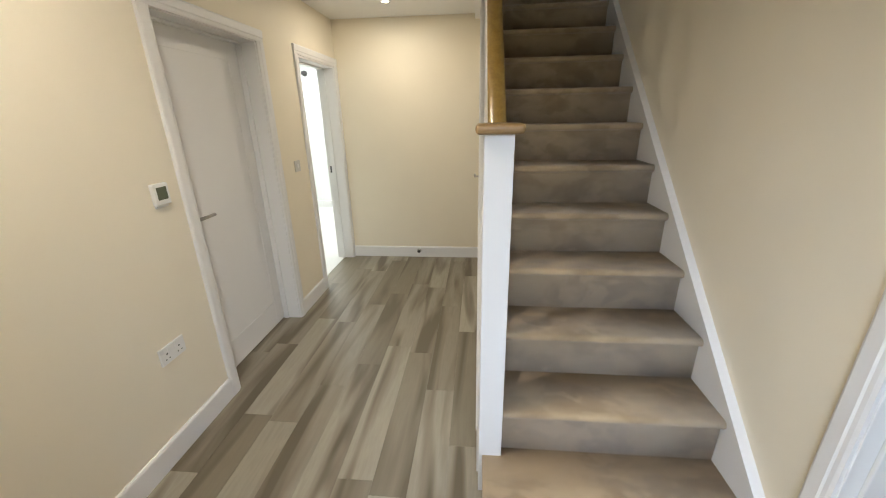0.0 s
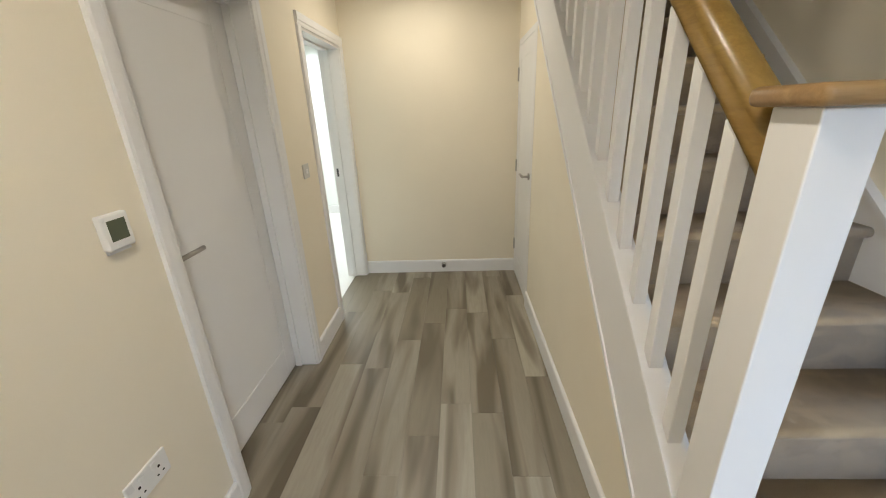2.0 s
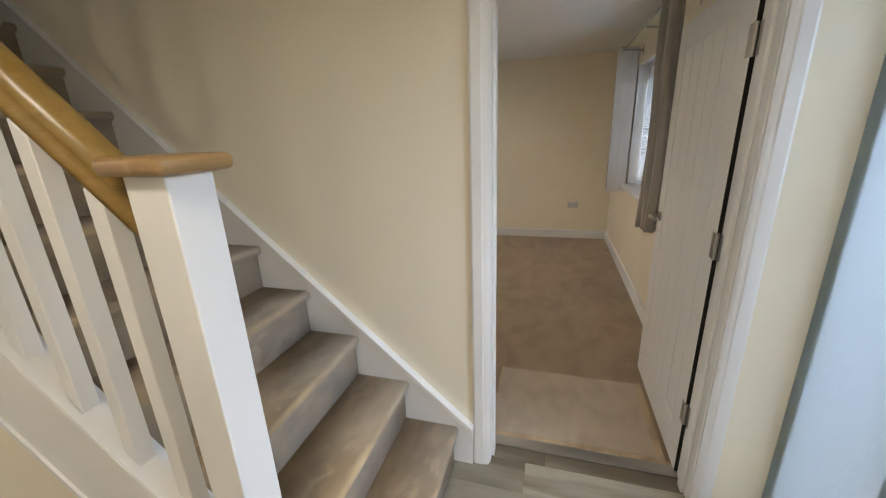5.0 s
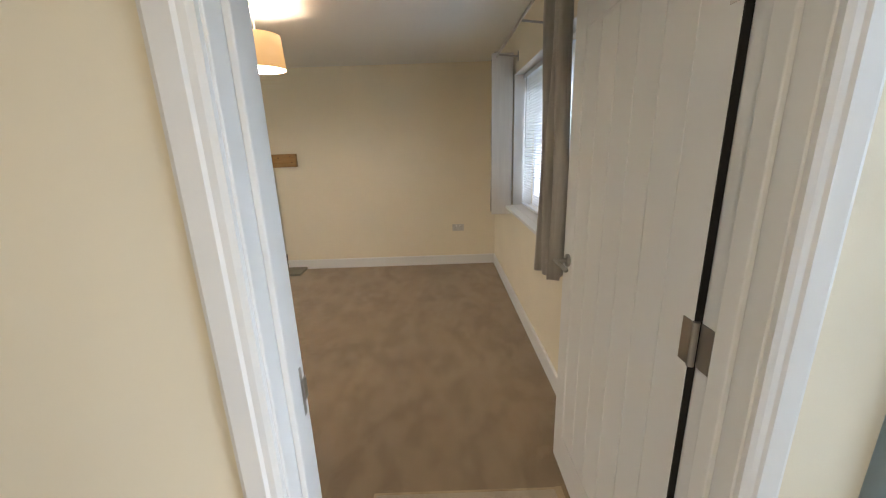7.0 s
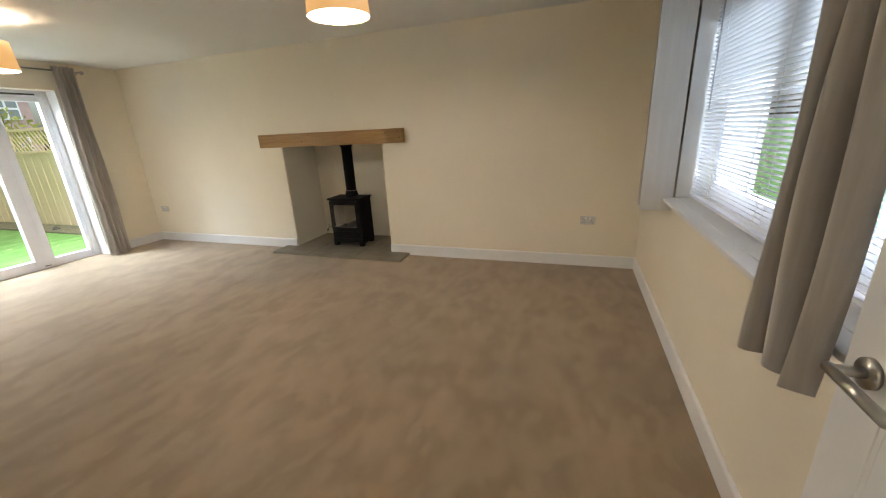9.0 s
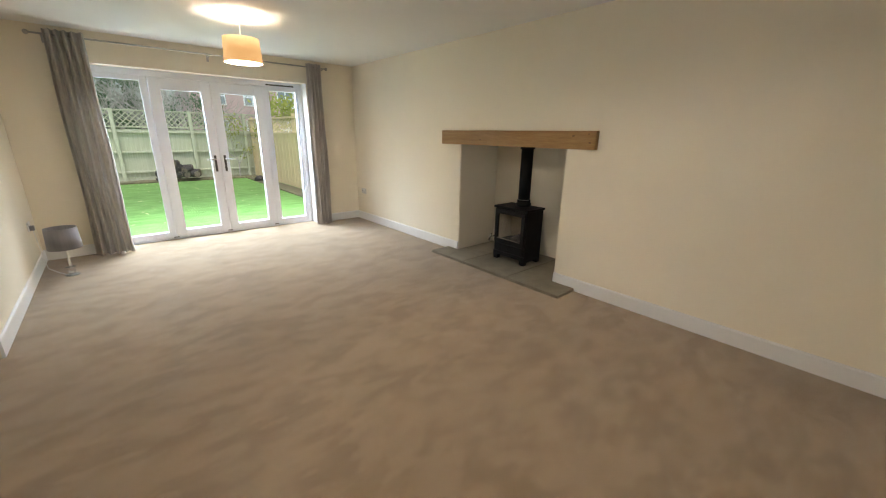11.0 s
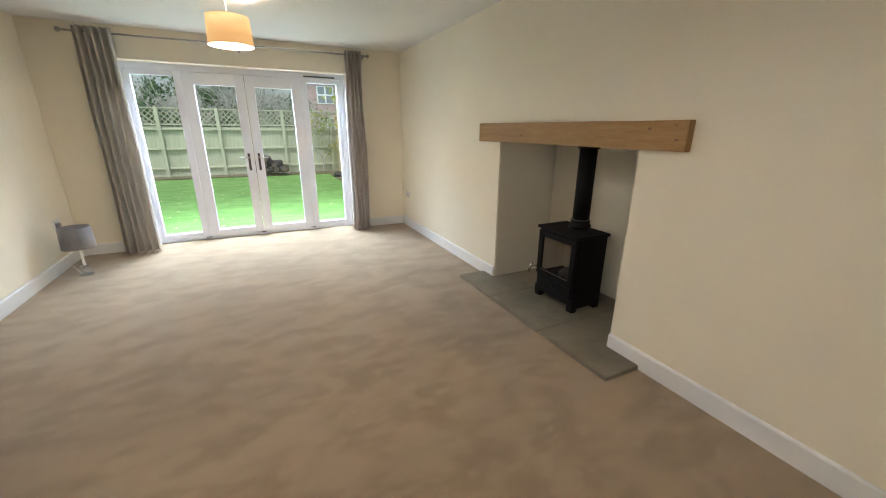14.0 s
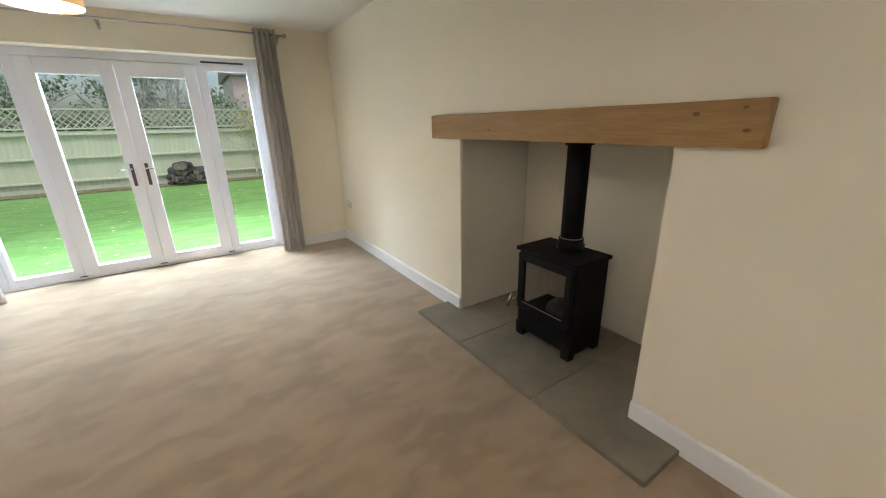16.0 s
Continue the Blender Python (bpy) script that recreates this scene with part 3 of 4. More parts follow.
def leaf(parent, w, h, t, boarded=True):
    """A white panelled door leaf in its own frame: x across from the hinge, y thickness, z up."""
    part("panel", boxes((0, w, -t / 2 + 0.0028, t / 2 - 0.0028, 0, h), bevel=0.001, segs=1), WHITE, parent)
    s, rt, rb = 0.105, 0.11, 0.185
    for y0, y1 in ((-t / 2, -t / 2 + 0.0045), (t / 2 - 0.0045, t / 2)):
        bm = boxes((0, s, y0, y1, 0, h), (w - s, w, y0, y1, 0, h), (s, w - s, y0, y1, 0, rb), (s, w - s, y0, y1, h - rt, h), bevel=0.0018, segs=2)
        part("frame", bm, WHITE, parent)
        n = 5 if boarded else 0
        if not boarded:
            continue
        pitch = (w - 2 * s - 0.02) / n
        for i in range(n):
            xa = s + 0.01 + i * pitch
            part("board", boxes((xa + 0.0015, xa + pitch - 0.0015, y0 + 0.0018, y1 - 0.0018, rb + 0.01, h - rt - 0.01), bevel=0.0015, segs=1), WHITE, parent)


# living room door, standing open into the room
room_door = thing("door_living_room", "white boarded door standing wide open into the living room", "door", (2.422, 0.937, 0.012), 0)
leaf(room_door, 0.824, 1.974, 0.04)
bm = bmesh.new()
for f in (1, -1):
    yy = f * 0.02
    cyl(bm, (0.762, yy, 1.02), (0.762, yy + f * 0.009, 1.02), 0.026, n=28)
    cyl(bm, (0.762, yy + f * 0.009, 1.02), (0.762, yy + f * 0.052, 1.02), 0.0095, n=16)
    cyl(bm, (0.771, yy + f * 0.052, 1.02), (0.637, yy + f * 0.052, 1.02), 0.0095, n=16)
part("door_handle", bm, STEEL, room_door, "brushed steel lever on a round rose", True)
# near-black strip paints the shade of the hinge gap onto the door edge
part("hinge_shade", boxes((-0.004, -0.0005, -0.004, 0.0185, 0.0, 1.972)), DARKGAP, room_door, "near-black strip for the shade in the hinge gap")
part("latch_plate", boxes((0.8235, 0.826, -0.012, 0.012, 0.93, 1.08)), STEEL, room_door)
for z in (0.315, 1.07, 1.76):
    bm = boxes((-0.05, -0.012, 0.0083, 0.0105, z - 0.05, z + 0.05), (0.0, 0.030, 0.0195, 0.0215, z - 0.05, z + 0.05))
    cyl(bm, (-0.006, 0.0175, z - 0.051), (-0.006, 0.0175, z + 0.051), 0.0075, n=12)
    part("hinge", bm, STEEL, room_door, "steel butt hinge")
# solid dark strip added where the gap beside the lining lies in shade
structure("trim_hinge_gap_shade", boxes((XRR + 0.0005, XRR + 0.0115, DOOR_Y0 - 0.035, DOOR_Y0 - 0.022, 0.0, DOOR_Z)), DARKGAP, "near-black strip for the shade between door and lining", "gap")

# closed door on the left of the hall
cup = thing("door_cupboard", "closed white panelled door with a steel lever", "door", (-0.278, D1_Y0 + 0.003, 0.008), 90)
leaf(cup, D1_Y1 - D1_Y0 - 0.006, 1.976, 0.036, False)
bm = bmesh.new()
cyl(bm, (0.098, -0.018, 1.01), (0.098, -0.027, 1.01), 0.026, n=28)
cyl(bm, (0.098, -0.027, 1.01), (0.098, -0.07, 1.01), 0.0095, n=16)
cyl(bm, (0.088, -0.07, 1.01), (0.222, -0.07, 1.01), 0.0095, n=16)
part("door_handle", bm, STEEL, cup, "brushed steel lever handle", True)
bm = bmesh.new()
cyl(bm, (0.098, -0.018, 0.89), (0.098, -0.025, 0.89), 0.024, n=28)
part("lock_rose", bm, WHITE, cup, "plain round escutcheon", True)

# cupboard door under the stairs
und = thing("door_under_stairs", "closed white cupboard door under the stairs", "door", (XP + 0.02, 4.283, 0.01), 90)
part("panel", boxes((0, 0.652, -0.019, 0.019, 0, 1.93), bevel=0.002), WHITE, und)
bm = boxes((0.0, 0.09, 0.0185, 0.0225, 0, 1.93), (0.562, 0.652, 0.0185, 0.0225, 0, 1.93), (0.09, 0.562, 0.0185, 0.0225, 0, 0.18), (0.09, 0.562, 0.0185, 0.0225, 1.83, 1.93), bevel=0.0015)
part("frame", bm, WHITE, und)
bm = bmesh.new()
cyl(bm, (0.05, 0.0225, 1.0), (0.05, 0.031, 1.0), 0.025, n=24)
cyl(bm, (0.05, 0.031, 1.0), (0.05, 0.072, 1.0), 0.009, n=14)
cyl(bm, (0.042, 0.072, 1.0), (0.165, 0.072, 1.0), 0.009, n=14)
part("door_handle", bm, STEEL, und, "brushed steel lever handle", True)
for z in (0.275, 1.0, 1.725):
    bm = boxes((0.64, 0.668, 0.0225, 0.0245, z - 0.05, z + 0.05))
    cyl(bm, (0.655, 0.027, z - 0.051), (0.655, 0.027, z + 0.051), 0.0065, n=12)
    part("hinge", bm, STEEL, und, "steel butt hinge")
structure("trim_under_stairs_door", boxes((XP - 0.003, 1.40, 4.25, 4.28, 0, 1.985), (XP - 0.003, 1.40, 4.938, YH - 0.001, 0, 1.985), (XP - 0.003, 1.40, 4.28, 4.938, 1.943, 1.985), bevel=0.002),
          WHITE, "white painted frame of the cupboard door", "door frame")
# dark sheet added behind the leaf, painting the cupboard's shade in its gaps
structure("trim_door_gap_shade", boxes((XP + 0.05, XP + 0.055, 4.27, 4.95, 0, 1.96)), DARKGAP, "near-black sheet for the shade behind the cupboard door", "gap")

# keeps on the door linings
tagged(part("strike_plate", boxes((XR + 0.096, XR + 0.124, DOOR_Y1 - 0.0025, DOOR_Y1 + 0.001, 0.965, 1.075), (XR + 0.121, XR + 0.141, DOOR_Y1 - 0.0035, DOOR_Y1 - 0.0005, 0.995, 1.045), bevel=0.0008, segs=1), STEEL),
       "steel strike plate on the living room door lining", "strike plate")
tagged(part("strike_plate", boxes((-0.275, -0.235, D2_Y1 - 0.002, D2_Y1 + 0.002, 0.97, 1.04), (-0.262, -0.248, D2_Y1 - 0.0035, D2_Y1 - 0.001, 0.99, 1.02)), DARK_METAL),
       "dark metal strike plate on the kitchen door lining", "strike plate")
bm = bmesh.new()
cyl(bm, (-1.515, 7.4, 2.2), (-1.515, 7.34, 2.2), 0.045, 0.035, 20)
tagged(part("wall_spotlight", bm, DARK_METAL, None, "", True), "small round metal fitting high on the kitchen wall", "wall light")

# ---- living room fittings ----
hearth = thing("hearth", "grey stone slab hearth in front of the stove", "hearth", (6.3, 4.17, 0), kind="structure")


def slab(outline):
    """One stone of the hearth, its worn edges rounded and its outline slightly uneven."""
    bm = prism([(x - 6.3, y - 4.17) for x, y in outline], "z", -0.005, 0.028)
    bmesh.ops.bevel(bm, geom=bm.edges[:], offset=0.006, segments=2, profile=0.5, affect="EDGES")
    for v in bm.verts:
        v.co += Vector((noise.noise(v.co * 7.0), noise.noise(v.co * 7.0 + Vector((3, 5, 1))), 0.3 * noise.noise(v.co * 4.0))) * 0.004
    return part("stone_slab", bm, STONE, hearth)


HB = RX - 0.010
slab([(6.154, 3.254), (XF, 3.254), (XF, RY0 + 0.008), (HB, RY0 + 0.008), (HB, 3.866), (6.154, 3.866)])
slab([(6.152, 3.873), (HB, 3.873), (HB, 4.512), (6.156, 4.512)])
slab([(6.156, 4.519), (HB, 4.519), (HB, RY1 - 0.008), (XF, RY1 - 0.008), (XF, 5.072), (6.154, 5.072)])
structure("trim_hearth_joint", boxes((6.17, RX, 3.27, 5.06, -0.02, 0.014)), MORTAR, "dark mortar under the hearth slabs", "mortar")

mantel = thing("mantel_beam", "light oak beam mantel over the fireplace", "mantel", (6.43, 4.207, 1.393))
bm = boxes((-0.024, 0.04, -0.996, 0.996, -0.0775, 0.079))
bmesh.ops.subdivide_edges(bm, edges=[e for e in bm.edges if abs(e.verts[0].co.y - e.verts[1].co.y) > 1], cuts=24)
for v in bm.verts:
    v.co.x += 0.003 * noise.noise(v.co * 3.0) if v.co.x < 0 else 0
    v.co.z += 0.0025 * noise.noise(v.co * 2.2 + Vector((7, 0, 0)))
bmesh.ops.bevel(bm, geom=[e for e in bm.edges if e.calc_face_angle(0) > 0.7], offset=0.003, segments=2, affect="EDGES")
part("beam", bm, BEAM_OAK, mantel, "oak beam with a planed face")
for y, z, r in ((-0.785, 0.035, 0.010), (0.345, -0.018, 0.010), (-0.93, 0.052, 0.007), (-0.945, -0.02, 0.009)):
    bm = lathe([(0.0002, 0.0), (r * 0.5, 0.0006), (r, 0.0)], 18)
    bm.transform(Matrix.Translation((-0.0275, y, z)) @ pose(0, 0, 0, 0, -90, 0) @ Matrix.Diagonal((0.7, 1.3, 1, 1)))
    part("knot", bm, KNOT, mantel, "dark wood knot")


def stove():
    """A freestanding wood stove with a glazed door on four short feet."""
    s = thing("wood_stove", "black steel wood burning stove with a glass door", "stove", (6.70, 4.177, 0.028))
    w, d, h = 0.222, 0.15, 0.63
    part("side_panel", boxes((-d + 0.012, d, -w, -w + 0.02, 0.032, h - 0.025), bevel=0.004), BLACK, s)
    part("side_panel", boxes((-d + 0.012, d, w - 0.02, w, 0.032, h - 0.025), bevel=0.004), BLACK, s)
    part("back_panel", boxes((d - 0.02, d, -w + 0.02, w - 0.02, 0.05, h - 0.025)), BLACK, s)
    part("base_box", boxes((-d + 0.012, d - 0.02, -w + 0.02, w - 0.02, 0.05, 0.235)), BLACK, s)
    part("crown_plate", boxes((-d + 0.012, d - 0.02, -w + 0.02, w - 0.02, h - 0.06, h - 0.025)), BLACK, s)
    part("top_plate", boxes((-d - 0.012, d + 0.008, -w - 0.016, w + 0.016, h - 0.024, h), bevel=0.005, segs=3), BLACK, s)
    part("plinth", prism([(-w + 0.05, 0.055), (w - 0.05, 0.055), (w - 0.012, 0.03), (w, 0.03), (w, 0.1), (-w, 0.1), (-w, 0.03), (-w + 0.012, 0.03)], "x", -d, -d + 0.012), BLACK, s)
    door = part("door", boxes((-d - 0.014, -d + 0.012, -w + 0.012, w - 0.012, 0.21, 0.265), (-d - 0.014, -d + 0.012, -w + 0.012, w - 0.012, h - 0.085, h - 0.035),
                              (-d - 0.014, -d + 0.012, -w + 0.012, -w + 0.06, 0.265, h - 0.085), (-d - 0.014, -d + 0.012, w - 0.06, w - 0.012, 0.265, h - 0.085), bevel=0.004), BLACK, s)
    part("glass", boxes((-d - 0.008, -d - 0.005, -w + 0.058, w - 0.058, 0.263, h - 0.083)), STOVE_GLASS, door, "clear glass door pane").visible_shadow = False
    part("fire_brick", boxes((d - 0.045, d - 0.021, -w + 0.022, w - 0.022, 0.236, h - 0.061), bevel=0.002), FIRE_LINING, s, "firebrick lining, paled for reflections in the glass")
    part("fire_brick", boxes((-d + 0.02, d - 0.046, -w + 0.021, -w + 0.045, 0.236, h - 0.061), bevel=0.002), FIRE_LINING, s, "firebrick lining, paled for reflections in the glass")
    part("fire_brick", boxes((-d + 0.02, d - 0.046, w - 0.045, w - 0.021, 0.236, h - 0.061), bevel=0.002), FIRE_LINING, s, "firebrick lining, paled for reflections in the glass")
    grate = lathe([(0.115, 0.236), (0.11, 0.262), (0.085, 0.288), (0.045, 0.304), (0.001, 0.308)], 24, (0.0, -0.05, 0))
    part("ash_heap", grate, LOG, s, "dark heap of ash and embers", True)
    part("glass_trim", boxes((-d - 0.0165, -d - 0.013, -w + 0.06, w - 0.06, 0.258, 0.264)), CHROME, door, "thin bright strip below the glass")
    bm = bmesh.new()
    cyl(bm, (-d - 0.014, w - 0.02, 0.27), (-d - 0.05, w + 0.012, 0.262), 0.006, n=12)
    cyl(bm, (-d - 0.045, w + 0.008, 0.30), (-d - 0.07, w + 0.02, 0.215), 0.009, 0.011, 14)
    part("handle", bm, CHROME, door, "bright metal door handle", True)
    part("ash_drawer", boxes((-d - 0.006, -d + 0.012, -w + 0.03, w - 0.03, 0.105, 0.195), bevel=0.003), BLACK, s)
    bm = bmesh.new()
    cyl(bm, (-d - 0.006, 0, 0.15), (-d - 0.02, 0, 0.15), 0.014, n=16)
    part("air_control", bm, BLACK, s, smooth=True)
    for y in (-w + 0.03, w - 0.03):
        for x in (-d + 0.03, d - 0.03):
            part("foot", boxes((x - 0.028, x + 0.028, y - 0.03, y + 0.03, 0.0, 0.055), bevel=0.004), BLACK, s)
    part("flue_collar", lathe([(0.084, h), (0.084, h + 0.03), (0.074, h + 0.04), (0.074, h + 0.07)], 32, (0.07, 0.0, 0)), BLACK, s, smooth=True)
    pipe = part("flue_pipe", lathe([(0.0655, h + 0.05), (0.0655, 1.30)], 32, (0.07, 0.0, 0)), BLACK, s, "black enamelled flue pipe", True)
    part("flue_ring", lathe([(0.069, h + 0.068), (0.069, h + 0.074)], 32, (0.07, 0.0, 0)), STEEL, pipe, "thin bright joint ring", True)
    part("flue_plate", lathe([(0.08, 1.255), (0.08, 1.318)], 32, (0.07, 0.0, 0)), BLACK, pipe, smooth=True)
    return s


stove()

# ---- front window, blind and curtains ----
win = thing("window_1", "white framed front window with glazing bars", "window", (4.3025, 0.575, 1.5), kind="structure")


def wpart(name, bm, m, parent=win, label=""):
    bm.transform(Matrix.Translation((-4.3025, -0.52, -1.5)))
    return part(name, bm, m, parent, label)


wz0, wz1 = 0.94, 2.085
wpart("window_frame", boxes((WX0, WX0 + 0.06, 0.48, 0.55, wz0, wz1), (WX1 - 0.06, WX1, 0.48, 0.55, wz0, wz1), (WX0 + 0.06, WX1 - 0.06, 0.48, 0.55, wz0, wz0 + 0.06),
                             (WX0 + 0.06, WX1 - 0.06, 0.48, 0.55, wz1 - 0.06, wz1), (4.265, 4.34, 0.48, 0.55, wz0 + 0.06, wz1 - 0.06), bevel=0.004), UPVC)
for a, b in ((WX0 + 0.06, 4.265), (4.34, WX1 - 0.06)):
    sash = wpart("sash", boxes((a, a + 0.05, 0.485, 0.56, wz0 + 0.06, wz1 - 0.06), (b - 0.05, b, 0.485, 0.56, wz0 + 0.06, wz1 - 0.06), (a + 0.05, b - 0.05, 0.485, 0.56, wz0 + 0.06, wz0 + 0.11),
                                (a + 0.05, b - 0.05, 0.485, 0.56, wz1 - 0.11, wz1 - 0.06), bevel=0.004), UPVC)
    mid = (a + b) / 2
    wpart("glazing_bar", boxes((mid - 0.011, mid + 0.011, 0.51, 0.535, wz0 + 0.11, wz1 - 0.11), (a + 0.05, mid - 0.011, 0.51, 0.535, 1.51, 1.532), (mid + 0.011, b - 0.05, 0.51, 0.535, 1.51, 1.532)), UPVC)
    g = wpart("pane", boxes((a + 0.045, b - 0.045, 0.520, 0.526, wz0 + 0.105, wz1 - 0.105)), GLASS)
    g.visible_shadow = False
sill = boxes((WX0 - 0.04, WX1 + 0.012, YR - 0.0545, 0.805, 0.916, 0.941), (WX0 + 0.001, WX1 - 0.001, 0.54, YR - 0.0545, 0.916, 0.941), bevel=0.005)
wpart("window_sill", sill, WHITE, label="white painted window board")

# thin white boards added, their whiteness standing in for daylight on the reveal
structure("trim_window_reveal", boxes((WX1 - 0.004, WX1, 0.617, YR - 0.001, 0.942, WZ1 - 0.004), (WX0, WX0 + 0.004, 0.617, YR - 0.001, 0.942, WZ1 - 0.004), (WX0, WX1, 0.617, YR - 0.001, WZ1 - 0.004, WZ1)), WHITE,
          "white boards added to brighten the window reveal", "reveal")
blind = thing("venetian_blind", "white venetian blind with open slats over the window", "blind", (4.335, 0.695, 1.52))
part("headrail", boxes((-0.917, 0.917, -0.02, 0.02, 0.52, 0.555), bevel=0.003), UPVC, blind)
part("bottom_rail", boxes((-0.917, 0.917, -0.013, 0.013, -0.570, -0.554), bevel=0.003), UPVC, blind)


def slat_mesh():
    bm = bmesh.new()
    rows = []
    for i in range(5):
        u = (i / 4 - 0.5) * 0.025
        z = -0.0016 * (i - 2) ** 2 / 2
        c, s_ = math.cos(radians(34)), math.sin(radians(34))
        rows.append([bm.verts.new((x, u * c - z * s_, u * s_ + z * c)) for x in (-0.912, 0.912)])
    for p, q in zip(rows, rows[1:]):
        bm.faces.new((p[0], p[1], q[1], q[0]))
    ex = bmesh.ops.extrude_face_region(bm, geom=bm.faces[:])
    for v in [g for g in ex["geom"] if isinstance(g, bmesh.types.BMVert)]:
        v.co.z += 0.0006
    bmesh.ops.recalc_face_normals(bm, faces=bm.faces[:])
    return mesh_of(bm, "slat")


slat_me = slat_mesh()
for i in range(50):
    s_ = part("slat", slat_me, SLAT, blind)
    s_.location = (0, 0, -0.539 + i * 0.0212)
for x in (-0.7, 0.0, 0.7):
    bm = bmesh.new()
    cyl(bm, (x, 0.014, -0.53), (x, 0.014, 0.53), 0.0012, n=6)
    cyl(bm, (x, -0.014, -0.53), (x, -0.014, 0.53), 0.0012, n=6)
    part("ladder_cord", bm, SWITCH, blind)
bm = bmesh.new()
cyl(bm, (0.78, 0.024, 0.52), (0.78, 0.024, -0.05), 0.004, n=10)
part("tilt_wand", bm, ACRYLIC, blind)


def curtain(name, label, x0, x1, y, z0, z1, folds, depth, seed, foot=1.0):
    """A pleated curtain: a folded sheet with thickness, hems and slightly uneven pleats."""
    rng = random.Random(seed)
    c = thing(name, label, "curtain", ((x0 + x1) / 2, y, z0))
    nu, nz = folds * 14, 26
    ph = [rng.uniform(-0.5, 0.5) for _ in range(folds + 2)]
    am = [rng.uniform(0.7, 1.15) for _ in range(folds + 2)]
    w, h = x1 - x0, z1 - z0
    verts, faces = [], []
    for j in range(nz + 1):
        v = j / nz
        spread = foot + (1 - foot) * v
        for i in range(nu + 1):
            u = i / nu
            k = min(int(u * folds), folds - 1)
            f = u * folds - k
            amp = (am[k] * (1 - f) + am[k + 1] * f) * depth * (0.78 + 0.22 * (1 - v))
            wave = math.sin(2 * math.pi * u * folds + ph[k] * 0.5 * (1 - v))
            wave = math.copysign(abs(wave) ** 0.75, wave)
            x = (u - 0.5) * w * spread + 0.006 * math.sin(9 * v + 5 * u + seed)
            yy = amp * wave + 0.008 * math.sin(6.0 * v + 3 * k + seed)
            verts.append((x, yy, v * h + (0.004 * math.sin(11 * u * folds) if j == 0 else 0)))
    for j in range(nz):
        for i in range(nu):
            a = j * (nu + 1) + i
            faces.append((a, a + 1, a + nu + 2, a + nu + 1))
    me = bpy.data.meshes.new(name)
    me.from_pydata(verts, [], faces)
    me.polygons.foreach_set("use_smooth", [True] * len(me.polygons))
    drop = part("cloth", me, CURTAIN, c)
    mod = drop.modifiers.new("thickness", "SOLIDIFY")
    mod.thickness = 0.003
    return c


curtain("curtain", "short greige pleated curtain beside the front window", 3.29, 3.51, 0.965, 0.905, 2.27, 3, 0.058, 3, 1.02)
left_curtain = curtain("curtain", "short greige pleated curtain beside the front window", 5.262, 5.525, 0.925, 0.855, 2.27, 3, 0.05, 8, 1.0)
curtain("curtain", "long greige pleated curtain hanging to the floor", 2.99, 3.30, 7.325, 0.012, 2.37, 5, 0.05, 5, 1.12)
part("lining", boxes((-0.150, -0.146, -0.118, 0.07, 0.005, 1.40), bevel=0.0015), LINING, left_curtain, "white lining turned to the window")
curtain("curtain", "long greige pleated curtain hanging to the floor", 5.64, 5.86, 7.335, 0.012, 2.37, 4, 0.05, 12, 1.1)


def pole(label, x0, x1, y, z, wall, brackets, tip=DARK_METAL):
    p = thing("curtain_pole", label, "curtain pole", ((x0 + x1) / 2, y, z))
    c = (x0 + x1) / 2
    bm = bmesh.new()
    cyl(bm, (x0 - c, 0, 0), (x1 - c, 0, 0), 0.009, n=16)
    part("rod", bm, STEEL, p, smooth=True)
    for x, s in ((x0, -1), (x1, 1)):
        bm = lathe([(0.009, 0), (0.012, 0.004), (0.022, 0.016), (0.024, 0.026), (0.018, 0.04), (0.004, 0.046)], 20)
        bm.transform(Matrix.Translation((x - c, 0, 0)) @ pose(0, 0, 0, 0, 90 * s, 0))
        part("finial", bm, tip, p, "small turned finial", True)
    for x in brackets:
        bm = bmesh.new()
        cyl(bm, (x - c, wall - y, -0.03), (x - c, 0, -0.012), 0.007, n=10)
        box(bm, x - c - 0.012, x - c + 0.012, min(wall - y, wall - y + 0.004 * (1 if wall < y else -1)), max(wall - y, wall - y + 0.004 * (1 if wall < y else -1)), -0.065, 0.01)
        part("bracket", bm, STEEL, p)
    return p


pole("slim metal curtain pole over the front window", 3.17, 5.40, 0.950, 2.228, YR, (3.6, 4.25, 5.12))
pole("slim metal curtain pole over the garden doors", 2.90, 5.93, 7.36, 2.325, YB, (2.98, 4.44, 5.9), STEEL)

# ---- garden doors ----
gd = thing("door_garden", "white framed glazed garden doors with side lights", "patio door", (4.44, 7.70, 0), kind="structure")


def gpart(name, bm, m, parent=gd, label=""):
    bm.transform(Matrix.Translation((-4.44, -7.70, 0)))
    return part(name, bm, m, parent, label)


M1, M2, M3 = 3.787, 4.448, 5.108
gpart("door_frame", boxes((FX0 + 0.004, FX0 + 0.06, 7.665, 7.75, 0, FZ), (FX1 - 0.06, FX1 - 0.004, 7.665, 7.75, 0, FZ), (FX0 + 0.06, FX1 - 0.06, 7.665, 7.75, FZ - 0.07, FZ),
                           (FX0 + 0.06, FX1 - 0.06, 7.665, 7.75, 0, 0.028), bevel=0.004), UPVC)


